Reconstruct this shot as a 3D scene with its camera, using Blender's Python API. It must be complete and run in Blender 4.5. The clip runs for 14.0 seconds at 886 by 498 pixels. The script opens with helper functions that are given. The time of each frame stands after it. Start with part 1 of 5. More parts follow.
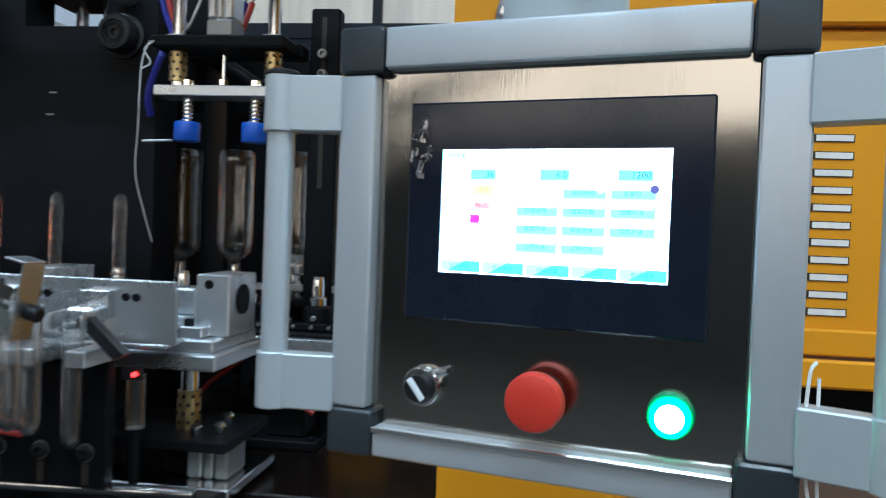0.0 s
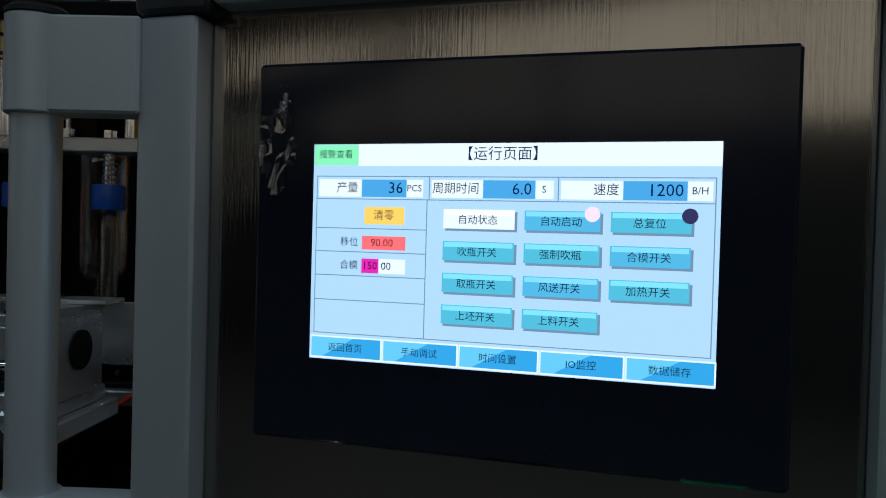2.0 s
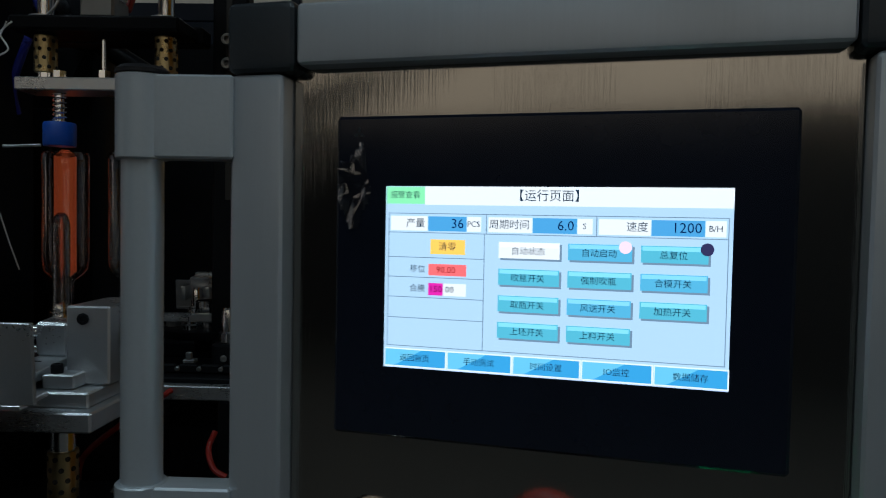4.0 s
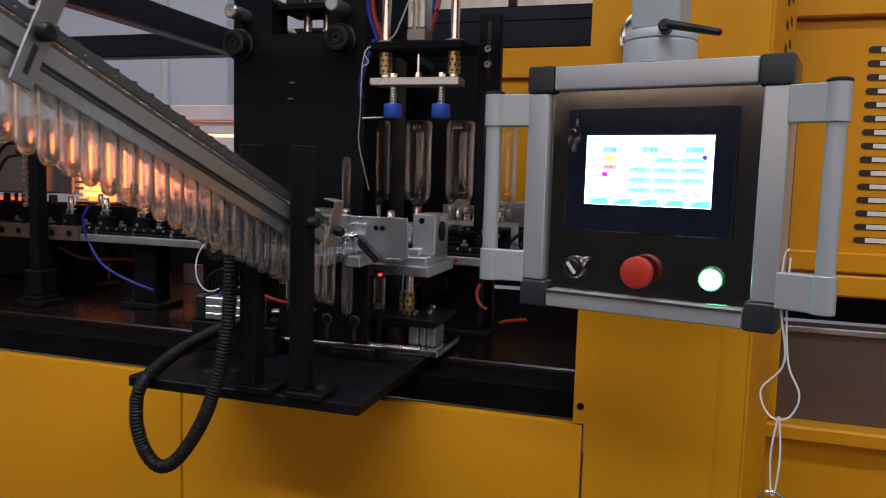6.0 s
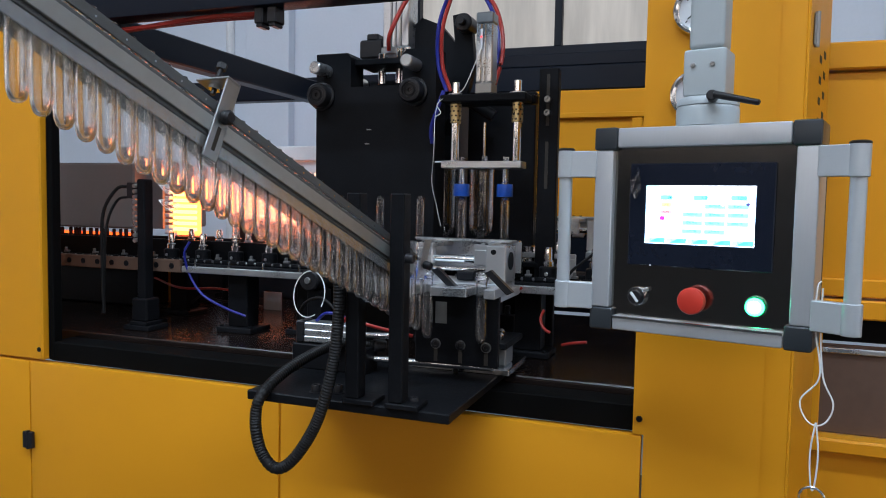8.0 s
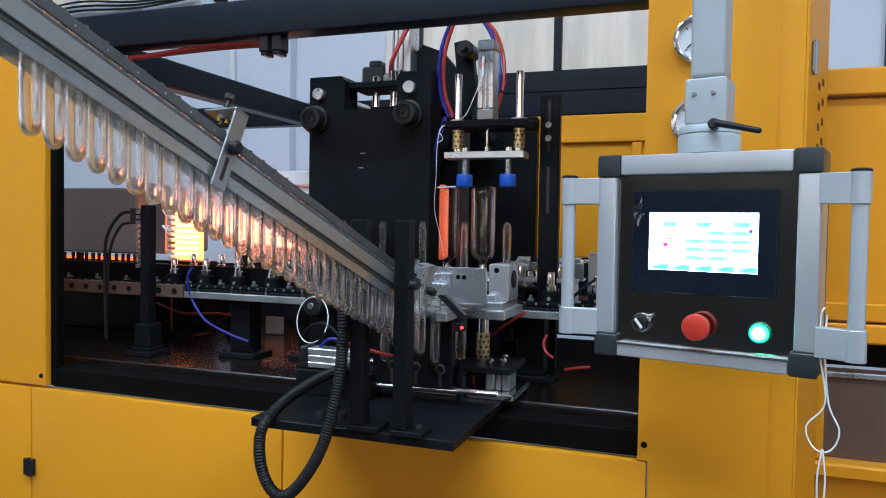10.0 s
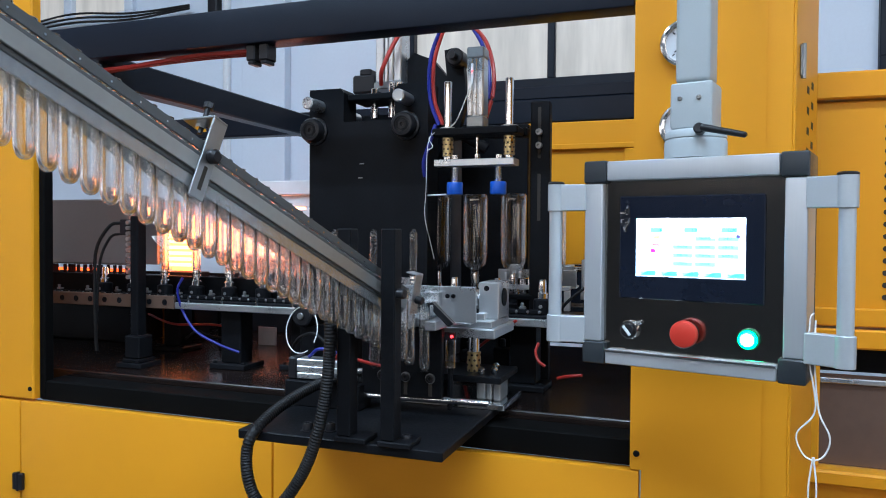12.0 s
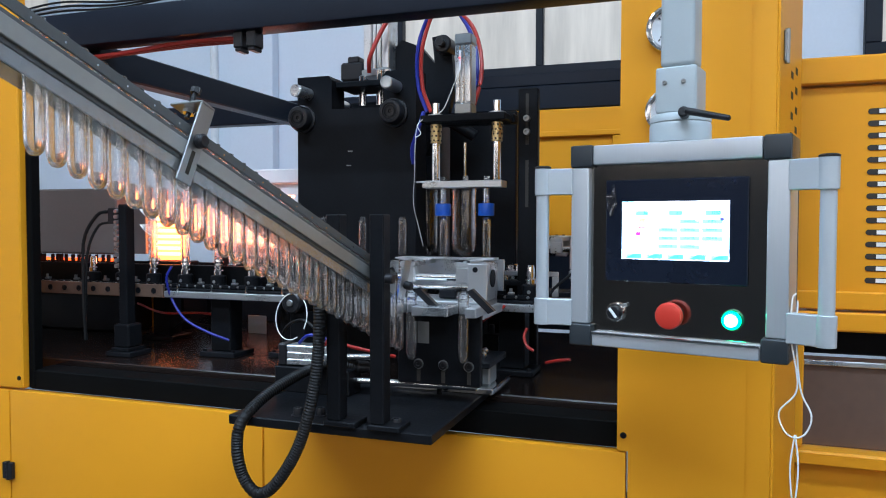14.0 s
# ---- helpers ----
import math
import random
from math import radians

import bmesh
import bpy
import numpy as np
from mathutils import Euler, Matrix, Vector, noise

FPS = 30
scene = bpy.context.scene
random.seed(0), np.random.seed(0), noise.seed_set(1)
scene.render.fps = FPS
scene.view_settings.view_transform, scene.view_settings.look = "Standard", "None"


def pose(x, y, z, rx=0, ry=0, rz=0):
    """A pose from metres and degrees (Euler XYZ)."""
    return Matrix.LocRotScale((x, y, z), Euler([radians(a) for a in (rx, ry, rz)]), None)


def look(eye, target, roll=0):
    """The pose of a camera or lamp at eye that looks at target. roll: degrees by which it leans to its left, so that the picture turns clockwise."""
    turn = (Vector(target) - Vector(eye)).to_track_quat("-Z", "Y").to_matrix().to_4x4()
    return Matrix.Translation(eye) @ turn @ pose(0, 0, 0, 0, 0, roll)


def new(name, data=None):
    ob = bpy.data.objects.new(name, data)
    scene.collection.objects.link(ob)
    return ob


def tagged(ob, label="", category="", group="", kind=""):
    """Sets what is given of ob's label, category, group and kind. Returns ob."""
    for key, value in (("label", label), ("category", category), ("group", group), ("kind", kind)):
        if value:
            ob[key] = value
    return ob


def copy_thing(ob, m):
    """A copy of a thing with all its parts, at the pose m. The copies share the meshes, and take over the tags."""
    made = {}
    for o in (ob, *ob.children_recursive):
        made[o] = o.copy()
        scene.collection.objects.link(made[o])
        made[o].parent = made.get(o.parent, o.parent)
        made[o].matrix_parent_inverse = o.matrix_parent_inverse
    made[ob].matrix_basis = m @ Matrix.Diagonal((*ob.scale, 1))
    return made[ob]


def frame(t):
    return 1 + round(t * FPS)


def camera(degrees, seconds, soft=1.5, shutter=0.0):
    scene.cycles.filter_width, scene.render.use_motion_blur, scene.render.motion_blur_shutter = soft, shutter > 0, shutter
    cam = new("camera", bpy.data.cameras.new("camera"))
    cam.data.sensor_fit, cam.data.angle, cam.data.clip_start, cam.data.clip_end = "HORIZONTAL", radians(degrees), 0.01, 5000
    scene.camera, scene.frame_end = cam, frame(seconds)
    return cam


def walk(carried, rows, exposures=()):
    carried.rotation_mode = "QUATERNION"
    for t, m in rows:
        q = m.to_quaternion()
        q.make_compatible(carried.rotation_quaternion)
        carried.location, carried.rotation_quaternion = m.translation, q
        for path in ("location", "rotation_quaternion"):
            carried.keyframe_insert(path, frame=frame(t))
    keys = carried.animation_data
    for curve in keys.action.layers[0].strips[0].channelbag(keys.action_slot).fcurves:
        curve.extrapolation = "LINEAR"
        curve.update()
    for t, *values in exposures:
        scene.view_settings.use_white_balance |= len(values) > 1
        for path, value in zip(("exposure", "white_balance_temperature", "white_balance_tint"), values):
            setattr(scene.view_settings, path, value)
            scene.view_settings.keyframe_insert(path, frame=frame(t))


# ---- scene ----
cam = camera(62.9, 14.0, soft=1.0, shutter=0.3)
PATH = [
    (0, (0.088, -0.806, 1.371), (-0.165, 1.178, 1.329), 2.2),
    (0.5, (0.088, -0.685, 1.376), (-0.017, 1.312, 1.369), 2.4),
    (1, (0.092, -0.647, 1.38), (0.011, 1.351, 1.352), 2.1),
    (1.5, (0.087, -0.61, 1.391), (0.009, 1.389, 1.362), 1.9),
    (2, (0.083, -0.586, 1.395), (0.02, 1.412, 1.361), 1.6),
    (2.2, (0.082, -0.584, 1.395), (0.039, 1.415, 1.35), 1.4),
    (4.3, (0.043, -0.673, 1.416), (-0.02, 1.324, 1.34), 0.9),
    (4.5, (0.016, -0.733, 1.408), (-0.117, 1.262, 1.364), 1.5),
    (5, (-0.042, -0.931, 1.382), (-0.341, 1.047, 1.37), 2.5),
    (5.5, (0.027, -1.125, 1.382), (-0.428, 0.822, 1.321), 2.4),
    (6, (0.119, -1.248, 1.37), (-0.457, 0.658, 1.178), 1.7),
    (6.5, (0.127, -1.343, 1.392), (-0.522, 0.539, 1.199), 1.4),
    (7, (0.099, -1.403, 1.394), (-0.575, 0.474, 1.239), 1.1),
    (7.5, (0.102, -1.437, 1.396), (-0.577, 0.439, 1.258), 1.2),
    (8, (0.106, -1.446, 1.399), (-0.571, 0.431, 1.272), 1.1),
    (10.5, (0.099, -1.455, 1.408), (-0.58, 0.425, 1.355), 0.8),
    (11, (0.104, -1.449, 1.408), (-0.577, 0.431, 1.364), 0.6),
    (11.5, (0.112, -1.436, 1.408), (-0.569, 0.444, 1.363), 0.5),
    (12, (0.117, -1.435, 1.407), (-0.56, 0.446, 1.363), 0.4),
    (12.5, (0.117, -1.44, 1.406), (-0.548, 0.446, 1.357), 0.2),
    (13, (0.119, -1.437, 1.405), (-0.537, 0.452, 1.354), 0.1),
    (13.5, (0.12, -1.441, 1.402), (-0.539, 0.446, 1.346), -0.0),
    (14, (0.123, -1.442, 1.398), (-0.528, 0.448, 1.327), 0.1),
]
EXPO = [(0.0, -0.1, 5950, 10.0), (0.3, -0.25, 5980, 10.0), (0.6, -0.7, 6050, 10.0), (1.0, -1.25, 6150, 10.0), (1.5, -2.0, 6200, 9.0),
        (2.2, -2.62, 6250, 8.0), (4.3, -2.5, 6400, 10.0), (4.8, -2.35, 6500, 14.0), (5.3, -1.5, 6950, 20.0), (5.6, -1.0, 7050, 24.0),
        (6.0, -0.7, 7150, 30.0), (6.5, -0.55, 6700, 24.0), (7.0, -0.3, 6450, 22.0), (8.0, -0.2, 6300, 20.0), (10.5, 0.15, 5900, 17.0),
        (14.0, 0.22, 5850, 16.0)]
walk(cam, [(t, look(eye, target, roll)) for t, eye, target, roll in PATH], EXPO)

# ---- world and lights ----
world = bpy.data.worlds.new("hall_air")
scene.world = world
world.use_nodes = True
world.node_tree.nodes["Background"].inputs[0].default_value = (0.75, 0.85, 1.0, 1)
world.node_tree.nodes["Background"].inputs[1].default_value = 0.02
LAMP_WATTS = 92.0
WINDOW_GLOW = 0.66
SCREEN_GLOW = 6.4
HEATER_GLOW = 11.0


# ---- materials ----
def node_material(name):
    m = bpy.data.materials.new(name)
    m.use_nodes = True
    nt = m.node_tree
    return m, nt, nt.nodes["Principled BSDF"]


def surface(name, color, rough=0.5, metal=0.0, grain=120.0, stain=4.0, vary=0.12, bump=0.05, rough_vary=0.12, stretch=(1, 1, 1), coat=0.0, spec=0.5):
    """A painted, metal or plastic surface with grain and stains at two scales."""
    m, nt, p = node_material(name)
    N, Lk = nt.nodes, nt.links
    tc = N.new("ShaderNodeTexCoord")
    mp = N.new("ShaderNodeMapping")
    mp.inputs["Scale"].default_value = stretch
    Lk.new(tc.outputs["Object"], mp.inputs[0])
    big, fine = N.new("ShaderNodeTexNoise"), N.new("ShaderNodeTexNoise")
    big.inputs["Scale"].default_value, big.inputs["Detail"].default_value = stain, 5
    fine.inputs["Scale"].default_value, fine.inputs["Detail"].default_value = grain, 3
    Lk.new(tc.outputs["Object"], big.inputs["Vector"])
    Lk.new(mp.outputs[0], fine.inputs["Vector"])
    add = N.new("ShaderNodeMath")
    add.operation = "MULTIPLY_ADD"
    Lk.new(fine.outputs[0], add.inputs[0])
    add.inputs[1].default_value = 0.45
    Lk.new(big.outputs[0], add.inputs[2])
    ramp = N.new("ShaderNodeMapRange")
    ramp.inputs[1].default_value, ramp.inputs[2].default_value = 0.35, 1.1
    ramp.inputs[3].default_value, ramp.inputs[4].default_value = 1 - vary, 1 + vary
    Lk.new(add.outputs[0], ramp.inputs[0])
    col = N.new("ShaderNodeVectorMath")
    col.operation = "SCALE"
    col.inputs[0].default_value = color
    Lk.new(ramp.outputs[0], col.inputs["Scale"])
    Lk.new(col.outputs[0], p.inputs["Base Color"])
    rr = N.new("ShaderNodeMapRange")
    rr.inputs[1].default_value, rr.inputs[2].default_value = 0.35, 1.1
    rr.inputs[3].default_value, rr.inputs[4].default_value = max(0.03, rough - rough_vary), min(1, rough + rough_vary)
    Lk.new(add.outputs[0], rr.inputs[0])
    Lk.new(rr.outputs[0], p.inputs["Roughness"])
    p.inputs["Metallic"].default_value = metal
    p.inputs["Coat Weight"].default_value = coat
    p.inputs["Coat Roughness"].default_value = 0.15
    p.inputs["Specular IOR Level"].default_value = spec
    if bump:
        b = N.new("ShaderNodeBump")
        b.inputs["Strength"].default_value = bump
        b.inputs["Distance"].default_value = 0.002
        Lk.new(fine.outputs[0], b.inputs["Height"])
        Lk.new(b.outputs[0], p.inputs["Normal"])
    return m


def glow(name, color, strength):
    m, nt, p = node_material(name)
    p.inputs["Base Color"].default_value = (*[c * 0.3 for c in color], 1)
    p.inputs["Emission Color"].default_value = (*color, 1)
    p.inputs["Emission Strength"].default_value = strength
    p.inputs["Roughness"].default_value = 0.4
    return m


def clear(name, tint=(0.95, 0.95, 0.94), rough=0.04, power=0.35, base=0.05, shine=(1, 1, 1), haze=0.0, bend=0.0):
    """Thin clear plastic: it lets light through, with gloss that grows towards the edge."""
    m, nt, p = node_material(name)
    N, Lk = nt.nodes, nt.links
    N.remove(p)
    out = N["Material Output"]
    tr, gl, mix, lw = N.new("ShaderNodeBsdfTransparent"), N.new("ShaderNodeBsdfGlossy"), N.new("ShaderNodeMixShader"), N.new("ShaderNodeLayerWeight")
    tr.inputs[0].default_value = (*tint, 1)
    gl.inputs["Color"].default_value = (*shine, 1)
    gl.inputs["Roughness"].default_value = rough
    lw.inputs[0].default_value = power
    mr = N.new("ShaderNodeMapRange")
    mr.inputs[3].default_value, mr.inputs[4].default_value = base, 0.85
    Lk.new(lw.outputs["Facing"], mr.inputs[0])
    Lk.new(mr.outputs[0], mix.inputs[0])
    nz, bp, tc = N.new("ShaderNodeTexNoise"), N.new("ShaderNodeBump"), N.new("ShaderNodeTexCoord")
    nz.inputs["Scale"].default_value = 60
    bp.inputs["Strength"].default_value, bp.inputs["Distance"].default_value = 0.05, 0.003
    Lk.new(tc.outputs["Object"], nz.inputs["Vector"])
    Lk.new(nz.outputs[0], bp.inputs["Height"])
    Lk.new(bp.outputs[0], gl.inputs["Normal"])
    df, body = N.new("ShaderNodeBsdfDiffuse"), N.new("ShaderNodeMixShader")
    df.inputs[0].default_value = (0.9, 0.9, 0.9, 1)
    body.inputs[0].default_value = haze
    if bend:
        rf, mb = N.new("ShaderNodeBsdfRefraction"), N.new("ShaderNodeMixShader")
        rf.inputs["Color"].default_value = (*tint, 1)
        rf.inputs["Roughness"].default_value = 0.03
        rf.inputs["IOR"].default_value = 1.5
        mb.inputs[0].default_value = bend
        Lk.new(tr.outputs[0], mb.inputs[1])
        Lk.new(rf.outputs[0], mb.inputs[2])
        Lk.new(mb.outputs[0], body.inputs[1])
    else:
        Lk.new(tr.outputs[0], body.inputs[1])
    Lk.new(df.outputs[0], body.inputs[2])
    Lk.new(body.outputs[0], mix.inputs[1])
    Lk.new(gl.outputs[0], mix.inputs[2])
    Lk.new(mix.outputs[0], out.inputs[0])
    return m


YELLOW = surface("yellow_powder_coat", (0.69, 0.286, 0.008), 0.42, 0, 900, 2.5, 0.07, 0.25, 0.08, spec=0.22)
BLACK = surface("black_oxide_steel", (0.0075, 0.0080, 0.0095), 0.42, 0.0, 160, 7, 0.4, 0.08, 0.14, spec=0.07)
BEAM = surface("black_navy_paint", (0.007, 0.010, 0.017), 0.38, 0, 500, 3, 0.2, 0.2, 0.1, spec=0.17)
BED = surface("black_polished_bed", (0.010, 0.006, 0.005), 0.22, 0.0, 25, 3, 0.25, 0.003, 0.03, spec=0.9)
MATT = surface("matt_black_paint", (0.0045, 0.0045, 0.0045), 0.7, 0, 200, 6, 0.3, 0.08, 0.1, spec=0.03)
RUBBER = surface("black_rubber", (0.007, 0.007, 0.0075), 0.5, 0, 200, 12, 0.2, 0.1, spec=0.25)
PLASTIC = surface("black_plastic", (0.012, 0.012, 0.014), 0.35, 0, 300, 20, 0.15, 0.05, spec=0.3)
ALU = surface("milled_aluminium", (0.62, 0.64, 0.66), 0.30, 0.9, 260, 9, 0.10, 0.06, 0.1, (1, 1, 6))
ALUP = surface("satin_anodised_profile", (0.50, 0.53, 0.56), 0.36, 0.55, 400, 5, 0.06, 0.04, 0.06, (1, 1, 0.05))
ALUH = surface("satin_handle", (0.46, 0.50, 0.53), 0.40, 0.45, 400, 6, 0.06, 0.04, 0.06)
STEEL = surface("chute_galvanised_steel", (0.30, 0.31, 0.31), 0.36, 0.85, 90, 6, 0.15, 0.05, 0.1)
CHUTE = surface("chute_grey_steel", (0.33, 0.335, 0.32), 0.40, 0.6, 90, 6, 0.14, 0.05, 0.1)
STEELD = surface("chute_dark_strip", (0.085, 0.09, 0.092), 0.5, 0.3, 90, 8, 0.2, 0.05)
BRUSH = surface("brushed_stainless_panel", (0.40, 0.38, 0.35), 0.11, 1.0, 900, 3, 0.05, 0.05, 0.03, (1, 1, 0.02))
CHROME = surface("polished_chrome", (0.85, 0.86, 0.87), 0.14, 1.0, 90, 12, 0.05, 0.0, 0.05)
BRASS = surface("brass_bush", (0.55, 0.43, 0.22), 0.32, 1.0, 200, 20, 0.15, 0.03)
GREY = surface("grey_painted_arm", (0.35, 0.385, 0.395), 0.36, 0, 500, 5, 0.05, 0.08, 0.06)
CORNER = surface("dark_grey_corner_cap", (0.020, 0.026, 0.031), 0.34, 0, 300, 12, 0.12, 0.06)
BEZEL = surface("black_glossy_bezel", (0.008, 0.011, 0.020), 0.14, 0, 60, 6, 0.3, 0.01, 0.06)
FILM = clear("wrinkled_film", (0.97, 0.97, 0.98), 0.08, 0.3, 0.12)
BLUE = surface("blue_nozzle_plastic", (0.008, 0.09, 0.50), 0.35, 0, 300, 20, 0.1, 0.03)
REDB = surface("red_button_plastic", (0.55, 0.035, 0.02), 0.36, 0, 300, 20, 0.08, 0.03)
REDH = surface("red_air_hose", (0.36, 0.022, 0.014), 0.38, 0, 200, 20, 0.1, 0.02)
BLUEH = surface("blue_air_hose", (0.012, 0.018, 0.22), 0.38, 0, 200, 20, 0.1, 0.02)
WHITE = surface("white_cord", (0.72, 0.72, 0.70), 0.6, 0, 300, 20, 0.1, 0.05)
WALLD = surface("dark_far_wall", (0.035, 0.035, 0.037), 0.8, 0, 30, 0.8, 0.25, 0.05)
WALLP = surface("white_wall_paint", (0.60, 0.66, 0.74), 0.75, 0, 60, 1.2, 0.06, 0.05)
FLOORM = surface("grey_concrete_floor", (0.065, 0.066, 0.064), 0.5, 0, 40, 1.5, 0.2, 0.1)
CEILM = surface("hall_ceiling_paint", (0.55, 0.57, 0.6), 0.8, 0, 30, 1, 0.08, 0.05)
OVEN = surface("oven_brown_grey_sheet", (0.17, 0.15, 0.145), 0.45, 0.2, 120, 4, 0.12, 0.05)
SMOKED = surface("smoked_brown_window", (0.12, 0.075, 0.055), 0.18, 0, 40, 3, 0.15, 0.01, 0.05)
PAPER = surface("pale_label_paper", (0.68, 0.70, 0.72), 0.6, 0, 200, 10, 0.1, 0.02)
DIAL = surface("white_dial", (0.6, 0.63, 0.66), 0.4, 0, 100, 6, 0.1, 0.02)
SHOE = surface("slot_dark_interior", (0.02, 0.015, 0.01), 0.7, 0, 100, 6, 0.2, 0.02)
SLOTW = surface("slot_light_paint", (0.75, 0.72, 0.66), 0.6, 0, 100, 6, 0.1, 0.02)
PET, nt_, p_ = node_material("clear_preform_plastic")
p_.inputs["Base Color"].default_value = (0.985, 0.985, 0.98, 1)
p_.inputs["Transmission Weight"].default_value = 0.995
p_.inputs["Roughness"].default_value = 0.0
p_.inputs["IOR"].default_value = 1.57
nz_, bp_, tc_ = nt_.nodes.new("ShaderNodeTexNoise"), nt_.nodes.new("ShaderNodeBump"), nt_.nodes.new("ShaderNodeTexCoord")
nz_.inputs["Scale"].default_value = 45
bp_.inputs["Strength"].default_value, bp_.inputs["Distance"].default_value = 0.03, 0.001
nt_.links.new(tc_.outputs["Object"], nz_.inputs["Vector"])
nt_.links.new(nz_.outputs[0], bp_.inputs["Height"])
nt_.links.new(bp_.outputs[0], p_.inputs["Normal"])
tr_, mx_ = nt_.nodes.new("ShaderNodeBsdfTransparent"), nt_.nodes.new("ShaderNodeMixShader")
mx_.inputs[0].default_value = 0.12
nt_.links.new(p_.outputs[0], mx_.inputs[1])
nt_.links.new(tr_.outputs[0], mx_.inputs[2])
nt_.links.new(mx_.outputs[0], nt_.nodes["Material Output"].inputs[0])
GUARD = clear("smoky_clear_strip", (0.55, 0.58, 0.58), 0.22, 0.3, 0.10, haze=0.16)
PETB = clear("clear_bottle_plastic", (0.94, 0.94, 0.93), 0.035, 0.34, 0.06)
PANE = glow("frosted_window_pane", (0.62, 0.60, 0.52), WINDOW_GLOW)
PANES = glow("bright_hall_pane", (1.0, 0.87, 0.70), 2.3)
# glow of the strips added in the end walls
STREAKG = glow("end_wall_streak_glow", (1.0, 0.92, 0.80), 2.6)
nt_ = PANE.node_tree
wv, mr_, tc_, mp_ = nt_.nodes.new("ShaderNodeTexNoise"), nt_.nodes.new("ShaderNodeMapRange"), nt_.nodes.new("ShaderNodeTexCoord"), nt_.nodes.new("ShaderNodeMapping")
mp_.inputs["Scale"].default_value = (7.0, 1.0, 0.9)
wv.inputs["Scale"].default_value, wv.inputs["Detail"].default_value, wv.inputs["Roughness"].default_value = 1.6, 4.0, 0.6
mr_.inputs[1].default_value, mr_.inputs[2].default_value = 0.3, 0.7
mr_.inputs[3].default_value, mr_.inputs[4].default_value = 0.68 * WINDOW_GLOW, 1.10 * WINDOW_GLOW
nt_.links.new(tc_.outputs["Object"], mp_.inputs[0])
nt_.links.new(mp_.outputs[0], wv.inputs["Vector"])
nt_.links.new(wv.outputs[0], mr_.inputs[0])
nt_.links.new(mr_.outputs[0], nt_.nodes["Principled BSDF"].inputs["Emission Strength"])
LAMPG = glow("lamp_tube_glow", (1.0, 0.97, 0.92), 14.0)
HEAT = glow("heater_reflector_glow", (1.0, 0.17, 0.035), HEATER_GLOW * 0.6)
HEATC = glow("heater_core_glow", (1.0, 0.27, 0.05), HEATER_GLOW * 1.2)
HEATS = glow("oven_slot_glow", (1.0, 0.10, 0.012), HEATER_GLOW * 0.30)
HEATP = glow("bottle_heat_glow", (1.0, 0.17, 0.06), HEATER_GLOW * 0.075)
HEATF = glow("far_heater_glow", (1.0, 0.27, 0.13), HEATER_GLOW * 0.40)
HEATG = glow("far_heater_core", (1.0, 0.36, 0.17), HEATER_GLOW * 0.6)
GREENG = glow("green_lamp_glow", (0.015, 0.9, 0.38), 20.0)
GREENC = glow("green_lamp_core", (0.16, 1.0, 0.55), 24.0)
GREENR = surface("green_lens_ring", (0.01, 0.20, 0.09), 0.2, 0, 100, 20, 0.1, 0.0)
LEDR = glow("red_sensor_glow", (1.0, 0.02, 0.02), 9.0)


# ---- mesh helpers ----
ORG = {}


def thing(name, label, category, origin=(0, 0, 0), group="", kind=""):
    ob = new(name)
    ob.location = origin
    ob.empty_display_size = 0.02
    ORG[ob.name] = Vector(origin)
    return tagged(ob, label, category, group, kind)


def finish(bm, name, material, smooth=35):
    me = bpy.data.meshes.new(name)
    bmesh.ops.recalc_face_normals(bm, faces=bm.faces)
    bm.to_mesh(me)
    bm.free()
    for m in (material if isinstance(material, (list, tuple)) else [material]):
        me.materials.append(m)
    me.polygons.foreach_set("use_smooth", [True] * len(me.polygons))
    me.set_sharp_from_angle(angle=radians(smooth))
    return me


def part(name, bm, material, parent=None, label="", smooth=35, local=False):
    """One mesh object under a thing or part; the mesh is given in world places unless local."""
    org = Vector((0, 0, 0))
    if parent is not None and not local:
        org = ORG[parent.name]
        bmesh.ops.translate(bm, vec=-org, verts=bm.verts)
    ob = new(name, finish(bm, name, material, smooth))
    ORG[ob.name] = org
    if parent is not None:
        ob.parent = parent
    if label:
        tagged(ob, label)
    return ob


def single(name, bm, material, label, category, group="", kind="", smooth=35):
    ob = new(name, finish(bm, name, material, smooth))
    ORG[ob.name] = Vector((0, 0, 0))
    return tagged(ob, label, category, group, kind)


def box(x0, x1, y0, y1, z0, z1, bevel=0.0015, bm=None, turn=None, seg=1):
    out = bm or bmesh.new()
    tmp = bmesh.new()
    bmesh.ops.create_cube(tmp, size=1.0)
    for v in tmp.verts:
        v.co = Vector(((x0 + x1) / 2 + v.co.x * (x1 - x0), (y0 + y1) / 2 + v.co.y * (y1 - y0), (z0 + z1) / 2 + v.co.z * (z1 - z0)))
    if bevel:
        bmesh.ops.bevel(tmp, geom=tmp.edges[:], offset=min(bevel, 0.45 * min(abs(x1 - x0), abs(y1 - y0), abs(z1 - z0))), segments=seg, affect="EDGES", profile=0.6)
    return merge(out, tmp, turn)


def merge(out, tmp, turn=None):
    if turn is not None:
        bmesh.ops.transform(tmp, matrix=turn, verts=tmp.verts)
    idx = {}
    for v in tmp.verts:
        idx[v] = out.verts.new(v.co)
    for f in tmp.faces:
        try:
            out.faces.new([idx[v] for v in f.verts])
        except ValueError:
            pass
    tmp.free()
    return out


